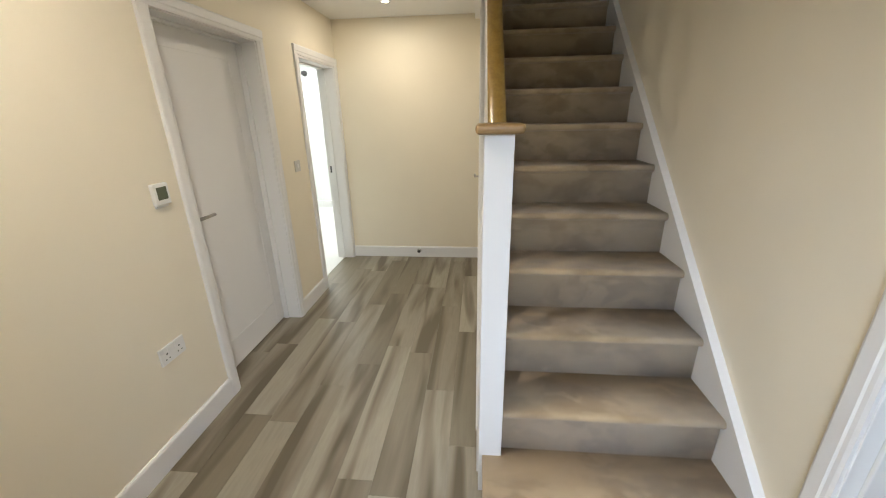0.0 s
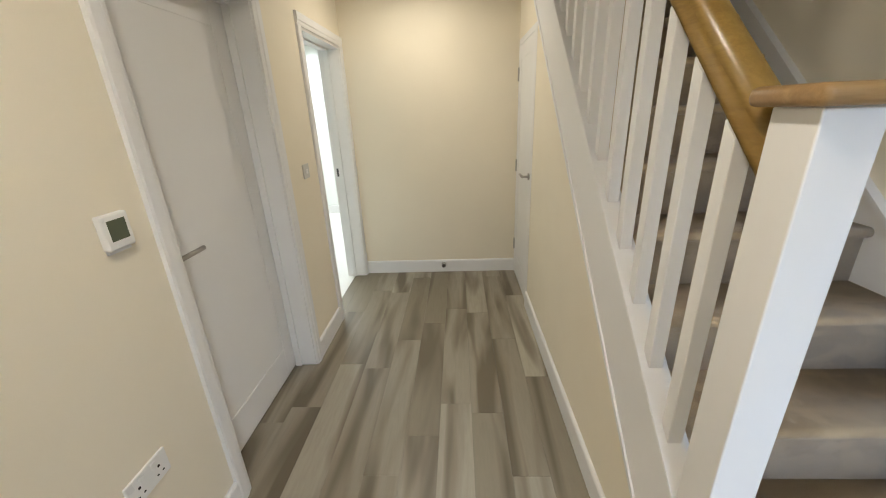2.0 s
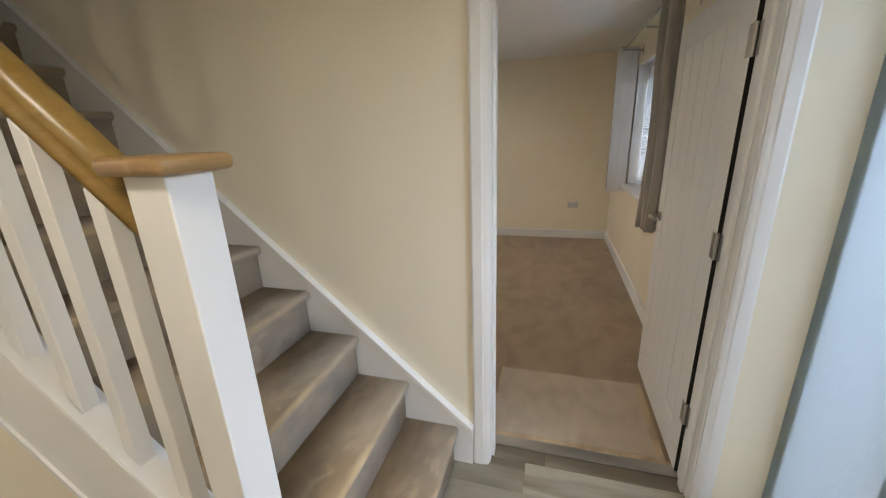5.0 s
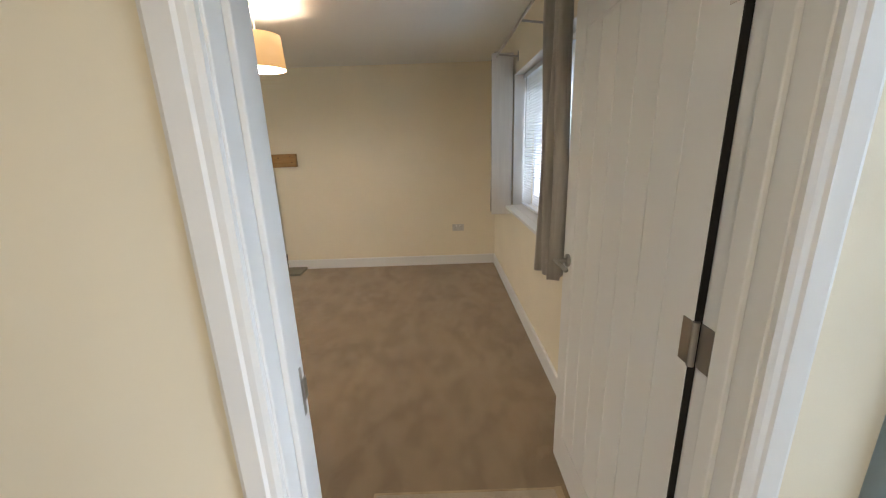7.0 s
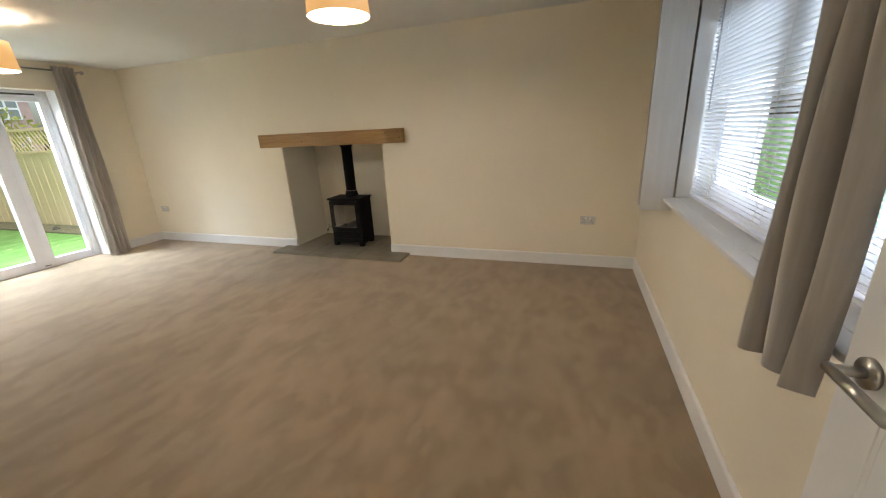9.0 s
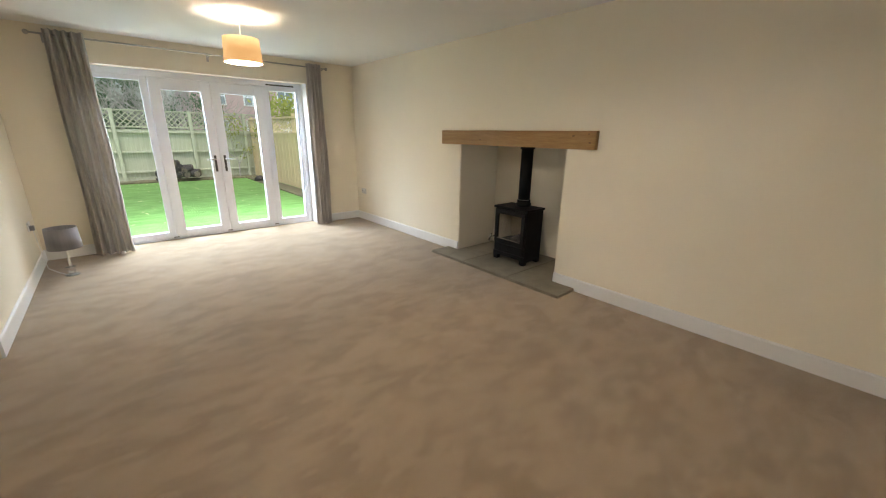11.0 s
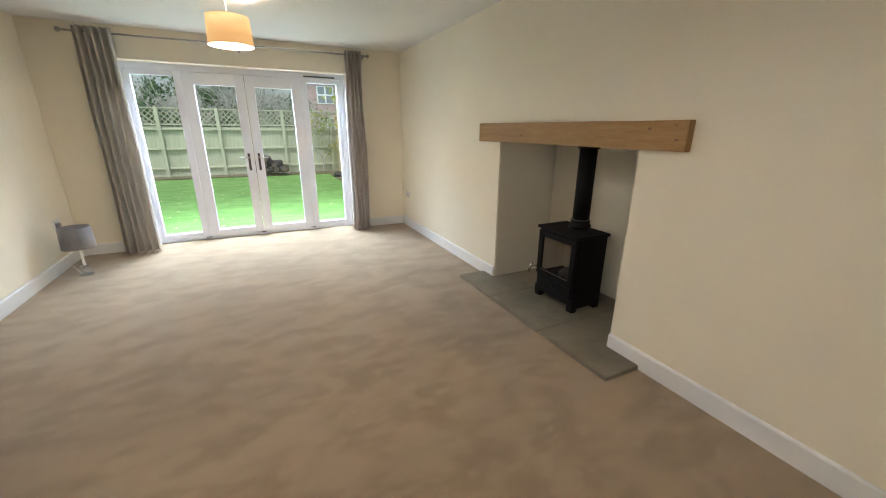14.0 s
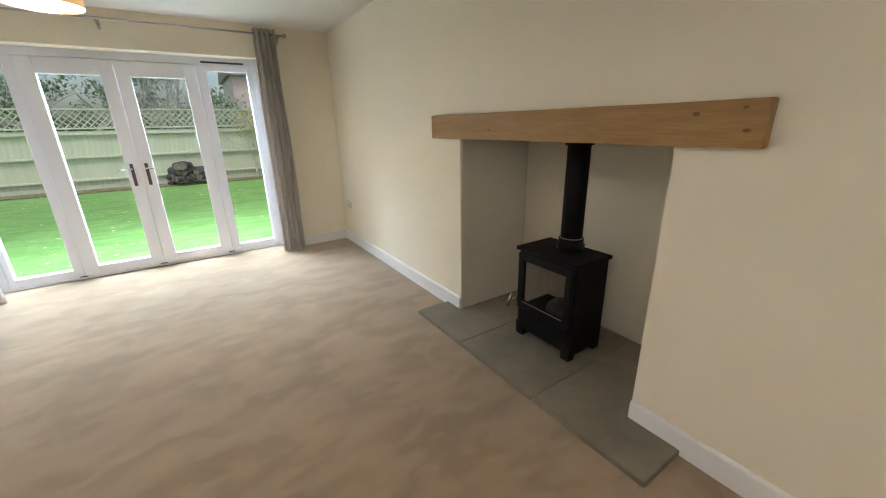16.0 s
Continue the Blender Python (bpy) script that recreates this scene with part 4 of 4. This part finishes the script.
def glazed(name, x0, x1, y0, y1, z0, z1, sl, sr, sb, st):
    bm = boxes((x0, x0 + sl, y0, y1, z0, z1), (x1 - sr, x1, y0, y1, z0, z1), (x0 + sl, x1 - sr, y0, y1, z0, z0 + sb), (x0 + sl, x1 - sr, y0, y1, z1 - st, z1), bevel=0.005)
    f = gpart(name, bm, UPVC)
    p = gpart("pane", boxes((x0 + sl - 0.005, x1 - sr + 0.005, 7.70, 7.706, z0 + sb - 0.005, z1 - st + 0.005)), GLASS, f)
    p.visible_shadow = False
    return f


glazed("side_light", FX0 + 0.06, M1 - 0.004, 7.672, 7.742, 0.028, FZ - 0.07, 0.045, 0.075, 0.075, 0.055)
glazed("side_light", M3 + 0.004, FX1 - 0.06, 7.672, 7.742, 0.028, FZ - 0.07, 0.085, 0.045, 0.075, 0.055)
d_l = glazed("door_leaf", M1, M2 - 0.003, 7.655, 7.735, 0.03, FZ - 0.075, 0.118, 0.108, 0.092, 0.135)
d_r = glazed("door_leaf", M2 + 0.003, M3, 7.655, 7.735, 0.03, FZ - 0.075, 0.108, 0.112, 0.092, 0.135)
for d, x, s in ((d_l, 4.383, -1), (d_r, 4.502, 1)):
    bm = boxes((x - 0.014, x + 0.014, 7.643, 7.6555, 0.88, 1.10), bevel=0.004)
    h = gpart("handle_plate", bm, DARK_METAL, d, "dark back plate")
    bm = bmesh.new()
    cyl(bm, (x, 7.643, 1.05), (x, 7.607, 1.05), 0.009, n=14)
    cyl(bm, (x, 7.607, 1.05), (x + s * 0.115, 7.605, 1.048), 0.009, 0.007, 14)
    gpart("lever", bm, CHROME, d, "chrome lever")
for x in (M1 - 0.01, M2 - 0.012, M3 - 0.01):
    gpart("shoot_bolt_gap", boxes((x - 0.03, x + 0.03, 7.650, 7.6545, 0.029, 0.038)), DARKGAP)
vent = boxes((5.16, 5.56, 7.657, 7.664, 2.062, 2.08), bevel=0.002)
gpart("trickle_vent", vent, DARK_METAL, label="dark slotted trickle vent")
structure("trim_reveal", boxes((FX0, FX0 + 0.004, YB, 7.665, 0, FZ), (FX1 - 0.004, FX1, YB, 7.665, 0, FZ)), WHITE, "white reveal beside the garden doors", "reveal")

# ---- lights one can see ----


def pendant(x, y, label):
    p = thing("pendant_light", label, "ceiling light", (x, y, ZC), group="pendants")
    zb, zt, r = -0.395, -0.185, 0.165
    bm = bmesh.new()
    cyl(bm, (0, 0, 0), (0, 0, -0.03), 0.05, 0.042, 24)
    part("ceiling_rose", bm, SWITCH, p, smooth=True)
    bm = bmesh.new()
    cyl(bm, (0, 0, -0.03), (0, 0, -0.24), 0.0035, n=8)
    part("cord", bm, SWITCH, p)
    part("shade", lathe([(r, zb), (r - 0.012, zt), (r - 0.0145, zt), (r - 0.0025, zb)], 48, close=True), SHADE, p, "lit cream drum shade", True)
    part("diffuser", lathe([(0.0005, zb + 0.006), (r - 0.004, zb + 0.006), (r - 0.004, zb + 0.009), (0.0005, zb + 0.009)], 40), DIFFUSER, p, "glowing white diffuser")
    part("bulb", lathe([(0.004, -0.33), (0.022, -0.32), (0.03, -0.295), (0.022, -0.265), (0.012, -0.24)], 20), BULB, p, smooth=True)
    return p


PA = pendant(4.49, 2.66, "lit cream drum pendant under the ceiling")
copy_thing(PA, pose(4.40, 5.74, ZC))
dl = thing("downlight", "small recessed downlight shining in the hall ceiling", "downlight", (0.525, 4.45, ZH))
part("bezel", lathe([(0.030, -0.001), (0.031, -0.006), (0.043, -0.005), (0.045, 0.0)], 28), SWITCH, dl, smooth=True)
part("lens", lathe([(0.0005, -0.002), (0.03, -0.002), (0.03, 0.0), (0.0005, 0.0)], 24), DOWNLIGHT, dl, "glowing lens")
# second fitting is out of view, added to go with the entrance fill
copy_thing(dl, pose(0.525, 1.8, ZH))

# ---- small fittings ----


def socket(at, turn, label, cat="socket", face=SWITCH):
    """A white double socket; its back lies on the wall, its front looks to -y before turning."""
    s = thing("double_socket", label, cat, at, turn)
    part("plate", boxes((-0.073, 0.073, -0.010, 0, -0.043, 0.043), bevel=0.004, segs=3), face, s)
    for x in (-0.036, 0.036):
        part("rocker", boxes((x - 0.009 + (0.014 if x < 0 else -0.014), x + 0.009 + (0.014 if x < 0 else -0.014), -0.0135, -0.009, 0.012, 0.033), bevel=0.002), SWITCH, s)
        part("pin_holes", boxes((x - 0.004, x + 0.004, -0.0107, -0.009, 0.002, 0.010), (x - 0.014, x - 0.007, -0.0107, -0.009, -0.022, -0.017), (x + 0.007, x + 0.014, -0.0107, -0.009, -0.022, -0.017)), DARKGAP, s)
    return s


socket((XL, 2.334, 0.514), 90, "white double socket low on the hall wall")
socket((XF, 1.26, 0.487), -90, "grey-white double socket on the fireplace wall", face=SWITCH_GREY)
socket((XF, 7.262, 0.487), -90, "grey-white double socket near the garden doors", face=SWITCH_GREY)
lamp_socket = socket((XW, 7.09, 0.47), 90, "white double socket behind the table lamp")
plug = thing("plug", "grey plug pushed into the socket behind the lamp", "plug", (XW + 0.0107, 7.055, 0.458))
part("plug_body", boxes((0, 0.035, -0.024, 0.024, -0.026, 0.022), bevel=0.006, segs=3), GREY_SHADE, plug)
bm = bmesh.new()
pts = [Vector((0.02, 0, -0.024)), Vector((0.03, -0.01, -0.2)), Vector((0.05, -0.05, -0.43)), Vector((0.14, -0.2, -0.452)), Vector((0.2, -0.31, -0.452))]
for a, b in zip(pts, pts[1:]):
    cyl(bm, a, b, 0.003, n=8)
part("cable", bm, SWITCH, plug)

th = thing("thermostat", "white wall thermostat with a dark square screen", "thermostat", (XL, 2.497, 1.219), 90)
part("case", boxes((-0.043, 0.043, -0.022, 0, -0.046, 0.05), bevel=0.006, segs=3), SWITCH, th)
part("screen", boxes((-0.028, 0.028, -0.0235, -0.0215, -0.022, 0.034), bevel=0.0008, segs=1), SCREEN, th, "dark grey-green screen")
part("base_plate", boxes((-0.036, 0.036, -0.009, 0, -0.057, -0.0465), bevel=0.002), SWITCH, th)
sw = thing("light_switch", "white light switch between the two hall doors", "switch", (XL, 3.85, 1.172), 90)
part("plate", boxes((-0.043, 0.043, -0.009, 0, -0.043, 0.043), bevel=0.004, segs=3), SWITCH_GREY, sw)
part("rocker", boxes((-0.01, 0.01, -0.0135, -0.0085, -0.014, 0.014), bevel=0.002), SWITCH, sw)
ds = thing("door_stop", "round steel door stop on the skirting board", "door stop", (0.64, YH - 0.016, 0.078))
bm = lathe([(0.024, 0), (0.024, 0.006), (0.012, 0.01), (0.011, 0.028), (0.019, 0.03), (0.019, 0.036), (0.003, 0.038)], 24)
bm.transform(pose(0, 0, 0, 90, 0, 0))
part("stud", bm, STEEL, ds, smooth=True)
bm = lathe([(0.018, 0.0355), (0.017, 0.045), (0.003, 0.047)], 20)
bm.transform(pose(0, 0, 0, 90, 0, 0))
part("buffer", bm, DARK_METAL, ds, "dark rubber buffer", True)

tl = thing("table_lamp", "grey shaded table lamp with a clear stem on the carpet", "lamp", (2.785, 6.72, 0.0))
part("shade", lathe([(0.132, 0.285), (0.122, 0.492), (0.1195, 0.492), (0.1295, 0.285)], 40, close=True), GREY_SHADE, tl, "grey cloth drum shade", True)
part("stem", lathe([(0.011, 0.10), (0.011, 0.16), (0.009, 0.17), (0.009, 0.37)], 16), SWITCH, tl, "white stem", True)
part("base", lathe([(0.058, 0.001), (0.06, 0.008), (0.05, 0.016), (0.016, 0.022), (0.028, 0.036), (0.034, 0.05), (0.026, 0.066), (0.012, 0.073), (0.04, 0.084), (0.04, 0.09), (0.012, 0.1)], 28), ACRYLIC, tl, "clear turned base", True)
part("shade_carrier", boxes((-0.12, 0.12, -0.002, 0.002, 0.366, 0.37), (-0.002, 0.002, -0.12, 0.12, 0.366, 0.37)), STEEL, tl)
bm = lathe([(0.006, 0.37), (0.018, 0.385), (0.024, 0.41), (0.016, 0.435), (0.003, 0.445)], 18)
part("bulb", bm, SWITCH, tl, smooth=True)

# doormat let into the carpet and the door bar
mat = thing("doormat", "pale flat mat on the carpet inside the door", "mat", (2.765, 1.405, 0))
part("pad", boxes((-0.285, 0.275, -0.395, 0.40, 0.001, 0.010), bevel=0.003), MAT_PILE, mat)
for row in ((-0.297, -0.286, -0.407, 0.412), (0.276, 0.287, -0.407, 0.412), (-0.2855, 0.2755, -0.407, -0.396), (-0.2855, 0.2755, 0.401, 0.412)):
    part("edging", boxes((*row, 0.001, 0.0085), bevel=0.002), STAIR_CARPET, mat, "bound beige edge")
structure("trim_threshold_room", boxes((2.388, 2.452, DOOR_Y0, DOOR_Y1, 0.0, 0.009), bevel=0.004), STEEL, "slim metal door bar between planks and carpet", "threshold")
structure("trim_carpet_strip", boxes((2.452, 2.47, DOOR_Y0, DOOR_Y1, 0.0, 0.006), (2.47, 3.06, DOOR_Y0 + 0.03, 1.0, 0.0, 0.004)), STAIR_CARPET, "carpet edge beside the mat", "carpet")

# ---- outside ----
structure("ground", boxes((-300, 300, 7.84, 400, -0.6, -0.14), (-300, 300, -400, 0.38, -0.6, -0.14)), LAWN, "mown green lawn reaching to the horizon", "lawn")
structure("pavement_patio", boxes((2.0, 8.0, 7.82, 8.62, -0.3, -0.12)), PAVING, "pale paving strip by the garden doors", "paving")
structure("pavement_front", boxes((-3, 9, -5, 0.385, -0.3, -0.10)), ASPHALT, "grey drive before the house", "drive")
structure("ground_bed", boxes((-8, 7.2, 16.15, 16.75, -0.3, -0.10)), SOIL, "soil and dead leaves along the fence", "flower bed")
structure("ground_bed_side", boxes((6.75, 7.2, 9.0, 16.15, -0.3, -0.11)), SOIL, "soil along the side fence", "flower bed")

FY = 16.8
back = thing("garden_fence", "greenish weathered timber fence with trellis on top", "fence", (0, FY, -0.14))


def lattice(parent, x0, x1, z0, z1, y, pitch, m):
    """Crossed diagonal laths between two rails, in one mesh."""
    bm = bmesh.new()
    h = z1 - z0
    for s in (1, -1):
        x = x0 - h
        while x < x1:
            a = [x, z0, x + h, z1] if s > 0 else [x + h, z0, x, z1]
            ax, az, bx, bz = a
            dx = (bx - ax) / h
            lo, hi = 0.0, h
            for lim, sg in ((x0, 1), (x1, -1)):
                t = (lim - ax) / dx
                if (dx > 0) == (sg > 0):
                    lo = max(lo, t)
                else:
                    hi = min(hi, t)
            if hi - lo > 0.03:
                p, q = Vector((ax + dx * lo, y - 0.006 * s, az + lo)), Vector((ax + dx * hi, y - 0.006 * s, az + hi))
                cyl(bm, p, q, 0.013, n=4)
            x += pitch
    return tagged(part("trellis", bm, m, parent, "diagonal trellis"), kind="stuff")


structure_board = mesh_of(boxes((-0.0596, 0.0596, -0.008, 0.008, 0.13, 1.58), bevel=0.001, segs=1), "fence_board")
for i in range(112):
    o = part("board", structure_board, FENCE, back)
    o.location = (-5.6 + i * 0.1195, 0.0015 if i % 2 else 0.0, random.uniform(-0.004, 0.004))
for z in (0.30, 0.90, 1.50):
    part("rail", boxes((-5.7, 7.6, -0.085, -0.010, z - 0.03, z + 0.03), bevel=0.008), FENCE, back)
part("gravel_board", boxes((-5.7, 7.6, -0.02, 0.01, -0.02, 0.128), bevel=0.004), FENCE, back)
part("top_rail", boxes((-5.7, 7.6, -0.05, 0.03, 1.62, 1.66), bevel=0.005), FENCE, back)
part("top_rail", boxes((-5.7, 7.6, -0.03, 0.03, 2.1, 2.14), bevel=0.005), FENCE, back)
for x in (-4.2, -2.6, -0.9, 0.25, 1.9, 3.5, 5.45, 7.05):
    part("post", boxes((x - 0.05, x + 0.05, -0.14, -0.04, -0.03, 2.15), bevel=0.006), FENCE, back)
lattice(back, -5.7, 7.6, 1.66, 2.1, 0.0, 0.16, FENCE)

side = thing("garden_fence", "honey coloured boarded side fence with trellis on top", "fence", (7.25, 12.6, -0.14))
side_board = mesh_of(boxes((-0.008, 0.008, -0.07, 0.07, 0.02, 1.5), bevel=0.003, segs=1), "side_board")
for i in range(62):
    o = part("board", side_board, FENCE_NEW, side)
    o.location = (0.01 if i % 2 else 0.0, -4.15 + i * 0.136, 0)
part("rail", boxes((-0.03, 0.03, -4.2, 4.2, 1.5, 1.55), bevel=0.005), FENCE_NEW, side)
part("rail", boxes((-0.03, 0.03, -4.2, 4.2, 1.93, 1.98), bevel=0.005), FENCE_NEW, side)
for i in range(5):
    part("post", boxes((0.01, 0.1, -4.15 + i * 2.05, -4.06 + i * 2.05, -0.03, 2.05), bevel=0.006), FENCE_NEW, side)
bm = bmesh.new()
for i in range(70):
    y = -4.1 + i * 0.12
    cyl(bm, (0, y, 1.55), (0.0, y + 0.28, 1.93), 0.013, n=4)
tagged(part("trellis", bm, FENCE_NEW, side, "slanted trellis laths"), kind="stuff")

rng = random.Random(4)
for i in range(26):
    level = 0 if i < 13 else (1 if i < 21 else 2)
    x, z, y = 4.35 + 0.12 * level + rng.uniform(0, 1.0 - 0.3 * level), -0.02, 16.2 + rng.uniform(-0.1, 0.25)
    r = rng.uniform(0.075, 0.14)
    lg = thing("log", "dark weathered log in a heap by the fence", "log", (x, y, -0.03 + r + level * 0.16), rng.uniform(-70, 70), group="log heap")
    bm = bmesh.new()
    cyl(bm, (0, -0.16, 0), (0, 0.16, 0), r, r * 0.9, 12)
    for v in bm.verts:
        v.co += Vector((noise.noise(v.co * 9 + Vector((i, 0, 0))), 0, noise.noise(v.co * 7 + Vector((0, i, 0))))) * 0.025
    part("bark", bm, LOG, lg, smooth=True)
    bm = bmesh.new()
    cyl(bm, (0, -0.17, 0), (0, -0.158, 0), r * 0.82, n=12)
    part("sawn_end", bm, LOG_END, lg)
for x, y, r in ((6.85, 14.9, 0.14), (7.0, 15.3, 0.11), (4.35, 16.3, 0.12), (6.9, 11.2, 0.06)):
    st = bmesh.new()
    bmesh.ops.create_icosphere(st, subdivisions=2, radius=r)
    for v in st.verts:
        v.co *= 1 + 0.35 * noise.noise(v.co * 8 + Vector((x, y, 0)))
        v.co.z *= 0.75
    o = part("garden_rock", st, LOG, None, "", True)
    o.location = (x, y, -0.14 + r * 0.6)
    tagged(o, "dark rock on the soil by the fence", "rock")


def limb(out, p, q, r0, r1, n):
    """One tapered piece of a branch, added to lists of corners and faces."""
    verts, faces = out
    m = (q - p).to_track_quat("Z", "Y").to_matrix()
    k = len(verts)
    for c, r in ((p, r0), (q, r1)):
        for i in range(n):
            a = 2 * math.pi * i / n
            verts.append(c + m @ Vector((r * math.cos(a), r * math.sin(a), 0)))
    for i in range(n):
        j = (i + 1) % n
        faces.append((k + i, k + j, k + n + j, k + n + i))


def branches(out, p, d, length, r, depth, rng):
    """A limb that bends and forks until it is thin."""
    steps = 4
    for i in range(steps):
        d = (d + Vector((rng.uniform(-1, 1), rng.uniform(-1, 1), rng.uniform(-0.5, 0.7))) * 0.16).normalized()
        q = p + d * (length / steps)
        r1 = r * 0.86
        limb(out, p, q, r, r1, 5 if depth > 1 else 4)
        p, r = q, r1
        if depth > 0 and i >= 1:
            for _ in range(2 if depth > 1 else 1):
                nd = (d + Vector((rng.uniform(-1, 1), rng.uniform(-1, 1), rng.uniform(-0.6, 0.8))) * 0.9).normalized()
                branches(out, p, nd, length * rng.uniform(0.5, 0.75), r * 0.6, depth - 1, rng)


def leaves(n, spread, size, rng, per=60):
    """Many small bent leaves in uneven clumps."""
    verts, faces = [], []
    clumps = [Vector((rng.gauss(0, spread[0]), rng.gauss(0, spread[1]), rng.gauss(0, spread[2]))) for _ in range(max(4, n // per))]
    for i in range(n):
        c = rng.choice(clumps) + Vector((rng.gauss(0, 0.16), rng.gauss(0, 0.16), rng.gauss(0, 0.14)))
        e = Euler((rng.uniform(0, 6.3), rng.uniform(0, 6.3), rng.uniform(0, 6.3))).to_matrix()
        s = size * rng.uniform(0.6, 1.3)
        k = len(verts)
        for p in ((-0.5, 0, 0), (0, 0.28, 0.08), (0.5, 0, 0), (0, -0.28, 0.08)):
            verts.append(c + e @ (Vector(p) * s))
        faces.append((k, k + 1, k + 2, k + 3))
    me = bpy.data.meshes.new("crown")
    me.from_pydata(verts, [], faces)
    return me


def tree(name, label, at, height, depth, r, seed, crown=None):
    rng = random.Random(seed)
    t = thing(name, label, "tree", at)
    out = ([], [])
    limb(out, Vector((0, 0, 0)), Vector((0.02, 0, height * 0.3)), r, r * 0.8, 8)
    for k in range(5):
        d = Vector((rng.uniform(-0.9, 0.9), rng.uniform(-0.7, 0.7), rng.uniform(0.35, 1.0))).normalized()
        branches(out, Vector((0.02, 0, height * (0.22 + 0.02 * k))), d, height * 0.45, r * 0.55, depth, rng)
    trunk = bpy.data.meshes.new("trunk")
    trunk.from_pydata(out[0], [], out[1])
    part("trunk", trunk, TWIG, t, "pale bare trunk and branches")
    if crown:
        n, spread, size, m, z = crown
        o = part("crown", leaves(n, spread, size, rng), m, t)
        o.location = (0, 0, z)
        tagged(o, kind="stuff")
    return t


tree("bare_tree", "bare pale twigged garden tree before the fence", (5.75, 17.6, -0.14), 3.6, 3, 0.06, 21)
tree("bare_tree", "small bare tree with a few yellow leaves", (6.65, 16.45, -0.12), 1.9, 2, 0.025, 6, (260, (0.3, 0.2, 0.35), 0.09, YELLOW_LEAF, 1.2))
tree("evergreen_tree", "dark evergreen tree beyond the fence", (3.4, 19.5, -0.14), 4.2, 1, 0.09, 9, (2600, (1.2, 0.6, 0.8), 0.15, LEAF, 2.8))
tree("evergreen_tree", "dark evergreen tree beyond the fence", (0.2, 20.0, -0.14), 4.2, 1, 0.09, 10, (2600, (1.6, 0.6, 0.8), 0.15, LEAF, 2.6))
tree("evergreen_tree", "thin green shrub beyond the fence", (6.2, 19.0, -0.14), 3.0, 2, 0.05, 13, (900, (0.8, 0.4, 0.45), 0.11, LEAF, 1.9))
tree("evergreen_tree", "yellowing shrub beyond the side fence", (8.3, 15.0, -0.14), 2.4, 2, 0.05, 14, (1500, (0.5, 1.2, 0.35), 0.12, YELLOW_LEAF, 2.0))
tree("bare_tree", "bare tree beyond the garden fence", (4.6, 20.5, -0.14), 5.0, 3, 0.08, 33)
tree("bare_tree", "bare pale tree close behind the garden fence", (2.3, 18.3, -0.14), 4.2, 3, 0.06, 41)
tree("bare_tree", "bare pale tree close behind the garden fence", (4.9, 18.0, -0.14), 4.0, 3, 0.055, 52)

fallen = leaves(420, (3.2, 2.2, 0.0), 0.075, random.Random(2), 2)
for v in fallen.vertices:
    v.co.z = abs(v.co.z) * 0.08
fl = part("fallen_leaves", fallen, FALLEN)
fl.location = (3.5, 13.2, -0.135)
tagged(fl, "scattered pale fallen leaves on the lawn", "leaves", kind="stuff")


def far_house(at, w, d, h):
    """A brick house with a pitched roof and white windows."""
    hs = thing("house", "distant red brick house with white windows", "house", at)
    part("wall", boxes((-w, w, -d, d, 0, h)), BRICK, hs)
    part("roof", prism([(-d - 0.4, h - 0.1), (d + 0.4, h - 0.1), (0, h + d * 0.9)], "x", -w - 0.3, w + 0.3), ROOF, hs)
    for x in (-w + 1.9, -w + 4.8, -w + 7.7, -w + 10.6):
        for z in (1.0, 3.7):
            wd = part("window", boxes((x - 0.75, x + 0.75, -d - 0.06, -d - 0.005, z, z + 1.5)), UPVC, hs)
            for px in (-0.36, 0.36):
                for pz in (0.08, 0.82):
                    part("pane", boxes((x + px - 0.29, x + px + 0.29, -d - 0.075, -d - 0.058, z + pz, z + pz + 0.6)), FARGLASS, wd)
    return hs


far_house((15.0, 44.0, -0.14), 6.0, 4.0, 5.8)
hedge = thing("hedge", "dim green hedge across the road", "hedge", (4.5, -14.0, -0.14))
tagged(part("hedge_leaves", leaves(5000, (6.0, 0.5, 0.3), 0.22, random.Random(17)), LEAF, hedge), kind="stuff").location = (0, 0, 0.55)
far_house((4.0, -30.0, -0.14), 8.0, 4.0, 5.6)

# ---- floor planks of the hall, last ----
hall_floor = structure("floor_hall", boxes((XL - 0.17, 1.34, 0.40, YH + 0.1, -0.1, -0.006), (1.34, XR + 0.13, 0.40, 2.1, -0.1, -0.006)), DARKGAP, "grey-brown wood effect plank floor", "floor")
PW, PL = 0.1632, 1.03
meshes = {}


def plank(x0, x1, y0, y1):
    key = (round(x1 - x0, 4), round(y1 - y0, 4))
    if key not in meshes:
        a, b = key[0] / 2 - 0.0003, key[1] / 2 - 0.0003
        meshes[key] = mesh_of(boxes((-a, a, -b, b, -0.006, 0.0), bevel=0.0005, segs=1), "plank")
    o = part("plank", meshes[key], PLANK, hall_floor)
    o.location = ((x0 + x1) / 2, (y0 + y1) / 2, 0)


rng = random.Random(11)
starts = {2: 2.752, 3: 2.966, 4: 3.180, 1: 4.513, 6: 2.752}
for c in range(-2, 17):
    x0 = 0.515 + (c - 3) * PW
    x1 = x0 + PW
    lo, hi = YF - 0.35, YH
    if x0 > 1.30:
        hi = 2.1
    x0c, x1c = max(x0, XL - 0.17), min(x1, XR + 0.12)
    if x1c - x0c < 0.02:
        continue
    y = starts.get(c, rng.uniform(2.6, 3.6))
    while y > lo:
        y -= PL
    while y < hi:
        a, b = max(y, lo), min(y + PL, hi)
        if b - a > 0.01:
            plank(x0c, x1c, a, b)
        y += PL
